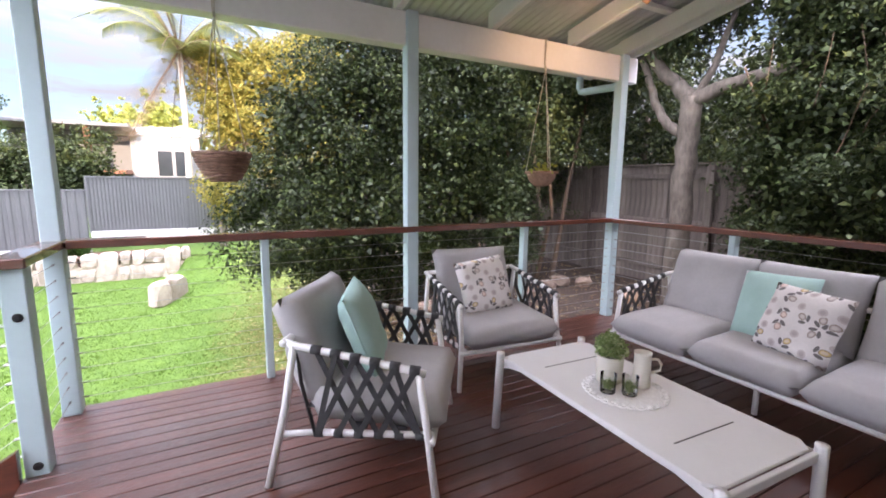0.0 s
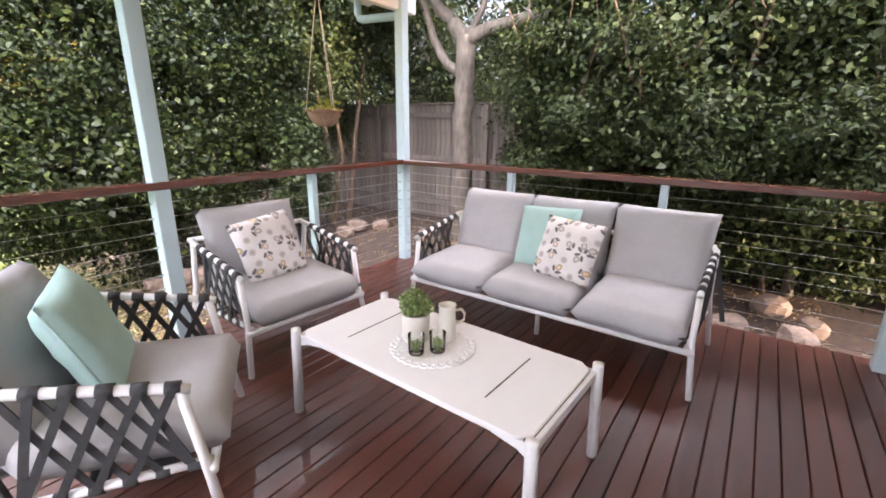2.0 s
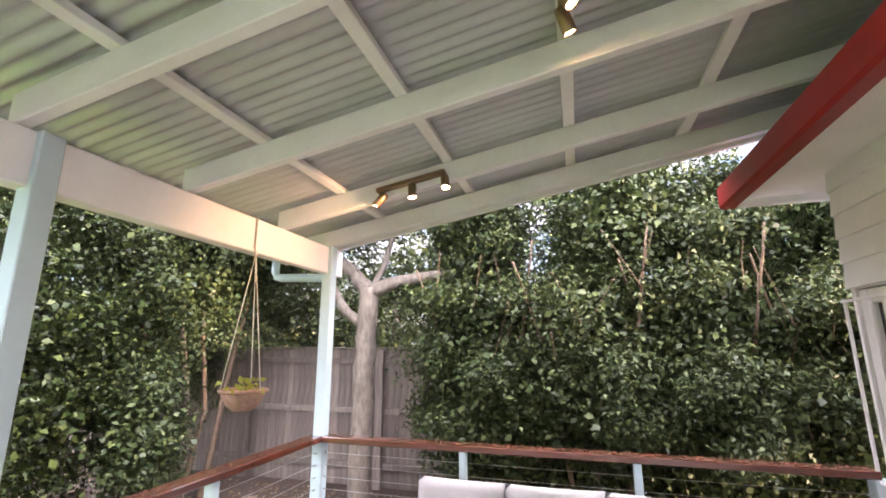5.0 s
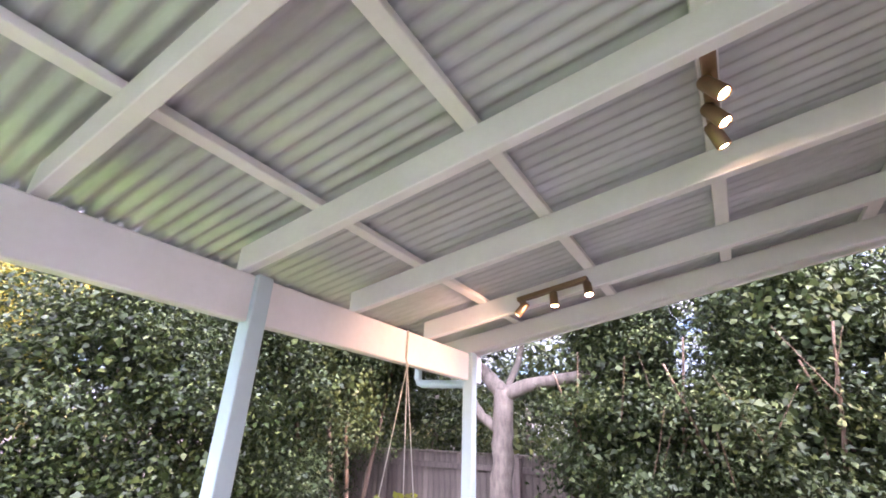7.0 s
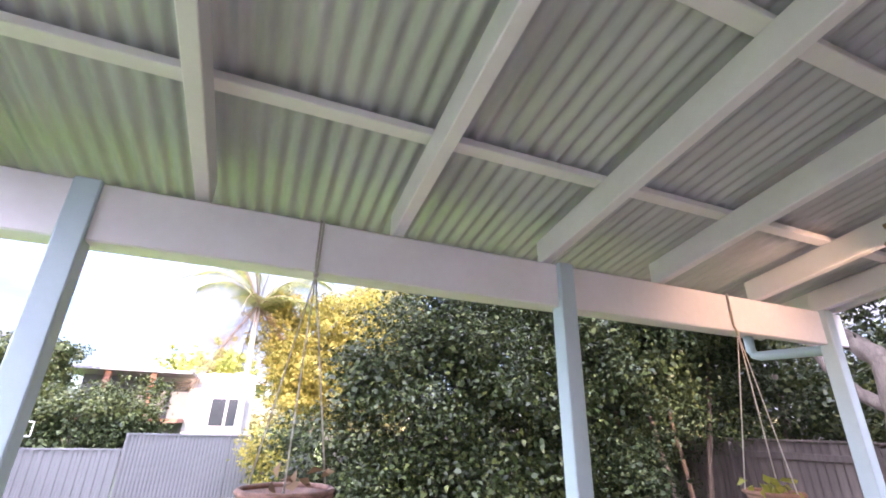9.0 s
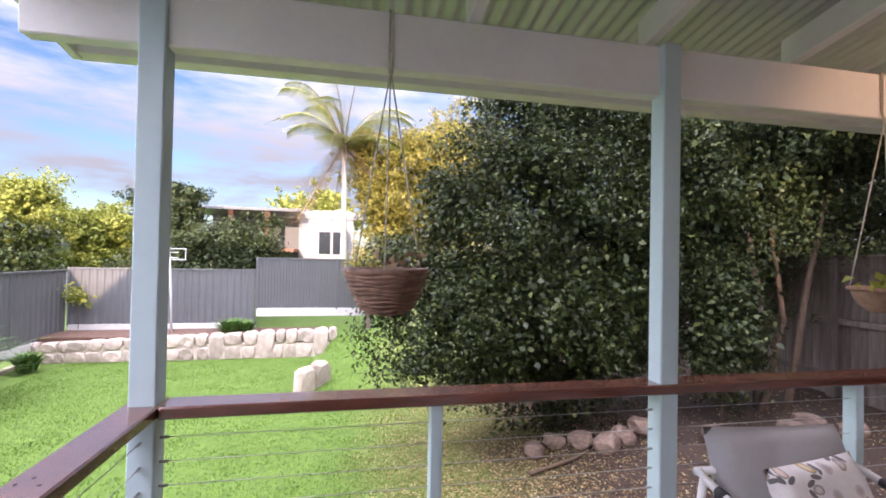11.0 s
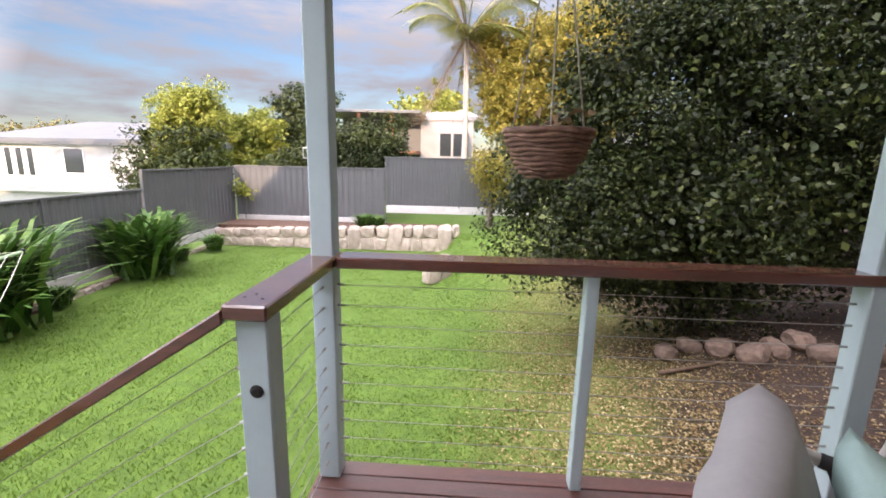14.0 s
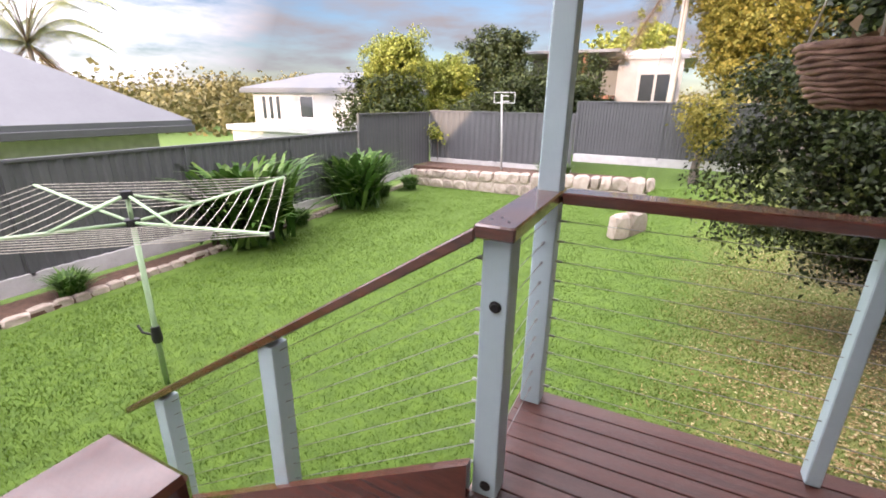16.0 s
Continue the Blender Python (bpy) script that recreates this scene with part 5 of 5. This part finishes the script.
hedge_spots = [((5.65, 5.05, -0.4), 61), ((5.45, 3.85, -0.4), 62), ((5.6, 2.75, -0.4), 63), ((5.7, 1.5, -0.4), 64)]
for (bx, by, bz), sd in hedge_spots:
    rr = random.Random(sd)
    sh = 0.0 if by > 2 else 0.2
    lumps = [((bx - 0.2, by, 1.2 + sh), (0.75, 0.85, 0.72)), ((bx + 0.3, by, 0.3 + sh), (0.6, 0.85, 0.62)), ((bx, by + 0.1, 2.0), (0.7, 0.8, 0.8)), ((bx + 0.1, by + (0.1 if by > 4.5 else -0.35), 3.05), (0.6, 0.65, 0.75))]
    if 3.0 < by < 4.5:
        lumps.append(((bx + 0.3, by - 0.3, 3.75), (0.6, 0.8, 0.45)))
    hs = shrub("hedge_shrub", "tall dense evergreen hedge shrub against the paling fence", (bx, by, bz), lumps,
               62000, 0.062, L_HEDGE, sd, [([(bx, by, bz - 0.1), (bx + 0.05, by + 0.1, 1.4), (bx + 0.1, by, 3.6)], 0.055, 0.02),
                                           ([(bx + 0.1, by - 0.2, bz - 0.1), (bx - 0.4, by - 0.4, 1.6), (bx - 0.55, by - 0.6, 2.9)], 0.03, 0.01), ([(bx, by + 0.2, bz - 0.1), (bx - 0.3, by + 0.5, 1.6), (bx - 0.6, by + 0.8, 2.6)], 0.03, 0.01)], cat="shrub", group="boundary hedge")
    for k in range(6):
        u, w, z0 = rr.uniform(-0.95, -0.45), rr.uniform(-0.7, 0.7), rr.uniform(1.1, 2.3)
        lean = rr.uniform(-0.35, 0.35)
        limb([(u, w, z0 - bz), (u - rr.uniform(0, 0.1), w + lean * 0.5, z0 - bz + 0.3), (u - rr.uniform(0, 0.15), w + lean, z0 - bz + rr.uniform(0.45, 0.8))], 0.006, 0.0025, "twig", TWIG, hs, 5, 0.15, k)


def far_wall():
    t = thing("neighbour_shed", "pale house wall glimpsed behind the paling fence", "house", pose(11, 6, -0.5))
    part("wall", box(0, 3, -6, 5, 0, 3.4, 0.02), RENDERW, t)
    part("roof", sloped(-0.3, 3.2, -6.3, 5.3, lambda y: 3.4, 0.15), ROOFGREY, t)


far_wall()


def strap_clump(x, y, size, seed):
    """A clump of arching strap leaves."""
    rng = random.Random(seed)
    t = thing("strap_leaf_plant", "big clump of arching bright green strap leaves", "plant", pose(x, y, ground_z(x, y) + 0.05), group="fence plants")
    for part_k in range(3):
        vs = []
        for k in range(120):
            a, rise, out = rng.uniform(0, 6.283), rng.uniform(0.4, 0.95) * size, rng.uniform(0.3, 0.85) * size
            ox, oy = rng.gauss(0, 0.14 * size), rng.gauss(0, 0.14 * size)
            d = Vector((math.cos(a), math.sin(a), 0))
            s = Vector((-d.y, d.x, 0)) * rng.uniform(0.022, 0.04) * size
            pts = [Vector((ox, oy, 0)) + d * out * f ** 1.3 + Vector((0, 0, rise * (f * 1.5 - 0.62 * f ** 2.6))) for f in (0, 0.3, 0.55, 0.8, 1.0)]
            wd = (0.7, 1.0, 1.0, 0.7, 0.08)
            for i in range(4):
                vs.append([pts[i] - s * wd[i], pts[i] + s * wd[i], pts[i + 1] + s * wd[i + 1], pts[i + 1] - s * wd[i + 1]])
        quads("foliage", np.array([[tuple(c) for c in q] for q in vs], float), L_CLIVIA, t)


strap_clump(-7.4, 9.9, 1.85, 1)
strap_clump(-7.45, 13.4, 1.65, 2)
for x, y, s in ((-7.4, 11.2, 0.4), (-7.5, 14.6, 0.45), (-7.5, 7.0, 0.4), (-3.6, 17.6, 0.55), (-3.2, 17.7, 0.5), (-7.45, 16.0, 0.5)):
    strap_clump(x, y, s, int(s * 100 + abs(y)))


def clothes_hoist():
    c = Vector((-4.52, 6.36, -1.3))
    t = thing("rotary_clothesline", "pale green rotary clothes hoist on the lawn", "clothesline", pose(*c))
    part("mast", tube([(0, 0, -0.1), (0, 0, 1.62)], 0.024, 12), LINEGREEN, t, smooth=True)
    part("inner_mast", tube([(0, 0, 1.6), (0, 0, 1.86)], 0.018, 12), LINEGREEN, t, smooth=True)
    part("crank_housing", lathe([(0.001, 0.46), (0.04, 0.46), (0.048, 0.50), (0.036, 0.62), (0.001, 0.63)], 14), BLACK, t, "black winding housing")
    part("crank_handle", tube([(0, -0.03, 0.55), (-0.06, -0.08, 0.58), (-0.12, -0.08, 0.64)], 0.012, 8), BLACK, t)
    part("hub", lathe([(0.001, 1.58), (0.06, 1.58), (0.06, 1.64), (0.001, 1.64)], 14), BLACK, t, "black hub")
    part("top_cap", lathe([(0.001, 1.82), (0.05, 1.82), (0.045, 1.88), (0.001, 1.89)], 14), BLACK, t)
    tips = []
    for k in range(4):
        a = radians(-2 + 90 * k)
        d = Vector((math.cos(a), math.sin(a), 0))
        tip = d * 1.70 + Vector((0, 0, 1.765))
        tips.append((d, tip))
        part("arm", tube([d * 0.04 + Vector((0, 0, 1.61)), tip], 0.015, 8), LINEGREEN, t, smooth=True)
        part("brace", tube([Vector((0, 0, 1.85)), d * 0.62 + Vector((0, 0, 1.65))], 0.013, 8), LINEGREEN, t, smooth=True)
        part("tip_fitting", lathe([(0.001, -0.025), (0.018, -0.025), (0.018, 0.025), (0.001, 0.025)], 8), BLACK, t).matrix_basis = pose(*tip)
    for j in range(9):
        f = 0.32 + 0.085 * j
        for k in range(4):
            p, q = tips[k][1], tips[(k + 1) % 4][1]
            hub = Vector((0, 0, 1.62))
            a, b = hub.lerp(p, f), hub.lerp(q, f)
            part("line", tube([a, (a + b) / 2 - Vector((0, 0, 0.012)), b], 0.0028, 5), ROPE, t, "pale plastic line")


clothes_hoist()
shrub("climbing_vine", "spray of yellow-green vine leaves over the fence", (-7.6, 18.1, -0.6), [((-7.62, 18.12, 0.30), (0.26, 0.1, 0.2))], 160, 0.11, L_LIME, 97, [([(-7.6, 18.15, -0.65), (-7.6, 18.15, 0.3)], 0.012, 0.006)], 0.7, False, "vine")


def hoop():
    t = thing("basketball_hoop", "slim pale post with a small hoop frame at the fence", "hoop", pose(-5.1, 17.7, -0.8))
    part("pole", tube([(0, 0, -0.1), (-0.05, 0, 1.2), (-0.12, 0, 2.35)], 0.028, 10), PLINTH, t, smooth=True)
    for a, b in (((-0.35, 0, 2.1), (0.3, 0, 2.1)), ((-0.35, 0, 2.4), (0.3, 0, 2.4)), ((-0.35, 0, 2.1), (-0.35, 0, 2.4)), ((0.3, 0, 2.1), (0.3, 0, 2.4)), ((-0.12, 0, 2.15), (0.12, 0, 2.15)), ((-0.12, 0, 2.3), (0.12, 0, 2.3))):
        part("frame_bar", tube([a, b], 0.014, 6), PLINTH, t)


hoop()

# ---- neighbouring houses ----


def hip_roof(w, d, rise, over=0.6, ridge=0.5, thick=0.25):
    bm = bmesh.new()
    x0, x1, y0, y1 = -over, w + over, -over, d + over
    cx0, cx1, cy = x0 + (x1 - x0) * (0.5 - ridge / 2), x0 + (x1 - x0) * (0.5 + ridge / 2), (y0 + y1) / 2
    lo = [bm.verts.new(c) for c in ((x0, y0, 0), (x1, y0, 0), (x1, y1, 0), (x0, y1, 0))]
    up = [bm.verts.new(c) for c in ((x0, y0, thick), (x1, y0, thick), (x1, y1, thick), (x0, y1, thick))]
    r0, r1 = bm.verts.new((cx0, cy, rise)), bm.verts.new((cx1, cy, rise))
    bm.faces.new(lo[::-1])
    for k in range(4):
        bm.faces.new((lo[k], lo[(k + 1) % 4], up[(k + 1) % 4], up[k]))
    bm.faces.new((up[0], up[1], r1, r0))
    bm.faces.new((up[1], up[2], r1))
    bm.faces.new((up[2], up[3], r0, r1))
    bm.faces.new((up[3], up[0], r0))
    return bm


def house(label, m, w, d, h, rise, windows, wall=None, ridge=0.5, over=0.6):
    t = thing("house", label, "house", m)
    part("wall", box(0, w, 0, d, 0, h, 0), wall or RENDERW, t)
    part("roof", hip_roof(w, d, rise, over, ridge), ROOFGREY, t, "grey sheet-metal hip roof").matrix_basis = pose(0, 0, h)
    part("gutter", box(-over - 0.05, w + over + 0.05, -over - 0.05, d + over + 0.05, -0.1, 0.1, 0.01), STEEL, t, "dark grey gutter").matrix_basis = pose(0, 0, h)
    for x, z, ww, wh in windows:
        o = part("window", box(x, x + ww, -0.05, -0.01, z, z + wh, 0.01), ALU, t)
        part("pane", box(x + 0.07, x + ww - 0.07, -0.06, -0.052, z + 0.07, z + wh - 0.07, 0), DARKGLASS, o)
    return t


# two-storey white house past the side fence
house("two-storey white rendered house with a grey hip roof", pose(-29.0, 29.5, -4.3), 11.0, 9, 6.1, 1.5,
      [(0.9, 4.1, 0.5, 1.75), (1.6, 4.1, 0.5, 1.75), (2.3, 4.1, 0.5, 1.75), (4.6, 4.3, 1.3, 1.55)])
an = thing("annex", "flat-roofed white annex of the neighbouring house", "house", pose(-26.9, 25.6, -4.2))
part("wall", box(0, 10.5, 0, 3.9, 0, 3.5, 0), RENDERW, an)
part("parapet", box(-0.25, 10.75, -0.25, 3.88, 3.5, 3.85, 0.02), RENDERW, an)
# low house with a large grey roof close beyond the side fence
house("low brick house with a large grey sheet-metal roof", pose(-26.9, -3.3, -3.1), 12.2, 16.3, 3.5, 5.0, [(8.5, 1.2, 1.5, 1.2)], wall=PLINTH, ridge=0.08, over=0.7)


def rear_house():
    t = thing("house", "weatherboard house with a covered veranda beyond the back fence", "house", pose(-9.9, 33.0, 0.0))
    part("wall", box(6.0, 9.6, 2.5, 9, -1, 3.9, 0), WEATHERED, t, "pale weatherboard wall")
    # the dark under the veranda is put into this wall's colour
    part("painted_shade_wall", box(0.3, 6.0, 3.5, 9, -1, 4.1, 0), STEEL, t, "veranda wall with the shade put into its dark grey")
    part("veranda_roof", box(-0.3, 6.3, -0.3, 9, 4.08, 4.26, 0.02), ROOFGREY, t, "flat grey veranda roof")
    part("veranda_floor", box(0, 6, 0, 3.5, 1.6, 1.8, 0), BRICKP, t)
    for x in (0.25, 2.3, 4.4):
        part("veranda_post", box(x - 0.13, x + 0.13, 0.0, 0.26, -0.5, 4.08), BRICKP, t, "red-brown timber post")
    for k in range(28):
        part("baluster", box(0.4 + 0.14 * k, 0.44 + 0.14 * k, 0.08, 0.12, 1.8, 2.75, 0), STEEL, t)
    part("top_rail", box(0.3, 4.4, 0.05, 0.15, 2.72, 2.8, 0), STEEL, t)
    part("roof", hip_roof(5.0, 7, 1.1), WEATHERED, t, "pale hip roof").matrix_basis = pose(4.7, 3, 3.9)
    b = part("bay_window", box(7.3, 9.2, 0.2, 2.5, -0.5, 3.2, 0.02), WEATHERED, t, "pale blue-white bay window")
    part("pane", box(7.5, 8.2, 0.17, 0.195, 1.5, 2.9, 0), DARKGLASS, b)
    part("pane", box(8.35, 9.0, 0.17, 0.195, 1.5, 2.9, 0), DARKGLASS, b)


rear_house()

# ---- trees beyond the fence ----


def round_tree(x, y, z, w, h, count, size, material, seed, label, lean=0.0):
    rng = random.Random(seed)
    lumps = [((x, y, z + h * 0.55), (w * 0.42, w * 0.42, h * 0.38))]
    for k in range(9):
        a, f = rng.uniform(0, 6.283), rng.uniform(0.35, 1.0)
        r = w * rng.uniform(0.2, 0.3)
        lumps.append(((x + math.cos(a) * w * 0.32, y + math.sin(a) * w * 0.32, z + h * (0.2 + 0.65 * f)), (r, r, r * 1.1)))
    return shrub("backyard_tree", label, (x, y, z), lumps, count, size, material, seed, [([(x, y, z - 0.3), (x, y, z + h * 0.6)], 0.14, 0.05)], 0.55)


round_tree(-13.4, 24.0, -0.9, 3.5, 4.9, 40000, 0.13, L_LIME, 71, "round tree with sunlit yellow-green leaves")
round_tree(-11.6, 27.0, -1.0, 2.7, 4.9, 26000, 0.14, L_LIME, 72, "tree with golden green leaves behind the fence")
round_tree(-9.5, 29.5, -1.0, 3.4, 6.2, 26000, 0.15, L_TREE, 73, "darker olive tree behind the fence")
round_tree(-12.9, 22.3, -1.6, 3.8, 3.6, 12000, 0.13, L_HEDGE, 74, "dark green bush behind the fence")
round_tree(2.0, 23.5, -0.5, 4.4, 8.2, 44000, 0.12, L_YELLOW, 75, "tree with bright golden yellow autumn leaves")
round_tree(4.6, 23.0, -0.5, 4.0, 9.2, 34000, 0.12, L_YELLOW, 76, "tall tree with golden autumn leaves")
round_tree(0.25, 17.6, -0.6, 1.3, 2.6, 1200, 0.07, L_YELLOW, 77, "small tree with thin yellowing leaves")
round_tree(-3.6, 41.0, 2.6, 6.0, 3.6, 7000, 0.3, L_LIME, 78, "far tree with yellow-green leaves")
for k, (x, y) in enumerate(((-7.3, 20.3), (-6.0, 20.6), (-4.8, 20.3), (-3.7, 20.8))):
    round_tree(x, y, -0.9, 2.2, (2.4, 2.8, 3.9, 4.0)[k], 9000, 0.1, L_HEDGE, 80 + k, "dark green bush behind the fence")
round_tree(8.6, 7.6, -0.3, 3.4, 5.0, 13000, 0.09, L_TREE, 87, "leafy tree beyond the paling fence")
round_tree(8.8, 11.2, -0.3, 3.6, 6.0, 24000, 0.09, L_TREE, 88, "leafy tree beyond the paling fence")
round_tree(8.4, 9.6, -0.3, 3.0, 5.2, 14000, 0.09, L_TREE, 86, "leafy tree beyond the paling fence")
round_tree(8.6, 3.0, -0.3, 3.4, 4.4, 12000, 0.09, L_TREE, 89, "leafy tree beyond the paling fence")


def palm(x, y, z, h, seed):
    rng = random.Random(seed)
    t = thing("palm_tree", "slender palm with drooping feathery fronds", "palm", pose(x, y, z))
    part("trunk", tube([(0, 0, -0.2), (0.05, 0, h * 0.5), (0, 0, h)], 0.13, 12, r2=0.09), PLINTH, t, smooth=True)
    for k in range(25):
        a = k * 2.4 + rng.uniform(-0.3, 0.3)
        up, ln = rng.uniform(0.2, 2.0), rng.uniform(3.0, 3.9)
        dead = k > 18
        if dead:
            up = -0.9
        d = Vector((math.cos(a), math.sin(a), 0))
        pts = [Vector((0, 0, h)) + d * ln * f * 0.8 + Vector((0, 0, ln * (up * f - (0.40 + 0.33 * up) * f * f * 1.1))) for f in [i / 10 for i in range(11)]]
        fr = part("frond", tube(pts, 0.025, 6, r2=0.006), TWIG, t)
        v = []
        for i in range(1, 61):
            f = i / 60
            q = pts[min(9, int(f * 10))].lerp(pts[min(10, int(f * 10) + 1)], f * 10 % 1)
            for s in (-1, 1):
                side = Vector((-d.y, d.x, 0)) * s
                l_ = 1.0 * (1 - 0.6 * abs(f - 0.4)) * rng.uniform(0.8, 1.1)
                tip = q + (side * 0.75 + d * 0.45 + Vector((0, 0, -0.35))).normalized() * l_
                w = d * 0.02
                v.append([tuple(q - w), tuple(q + w), tuple(tip + w * 0.2), tuple(tip - w * 0.2)])
        quads("foliage", np.array(v, float), L_BROWN if dead else L_PALM, fr)


palm(-0.7, 22.8, -0.5, 6.5, 3)
palm(-24.6, 14.5, -3.0, 6.3, 5)


def far_woods():
    """The distant wooded country under the horizon."""
    rng = random.Random(12)
    lumps = []
    for k in range(150):
        a, dist = radians(rng.uniform(-110, 60)), rng.uniform(110, 260)
        x, y = math.sin(a) * dist, math.cos(a) * dist
        r = rng.uniform(4, 8) * (0.7 + dist / 300)
        z = -6 + dist * 0.028
        lumps.append(((x, y, z), (r * 1.3, r * 1.3, r * 0.75)))
    p, d = crown_points(lumps, 150000, 91, spread=0.8, clump=6)
    tagged(leaf_object("distant_trees", p, d, 1.25, L_WOODS, None, 92, 0.8), "far wooded hillside in hazy autumn green", "trees", kind="stuff")


far_woods()
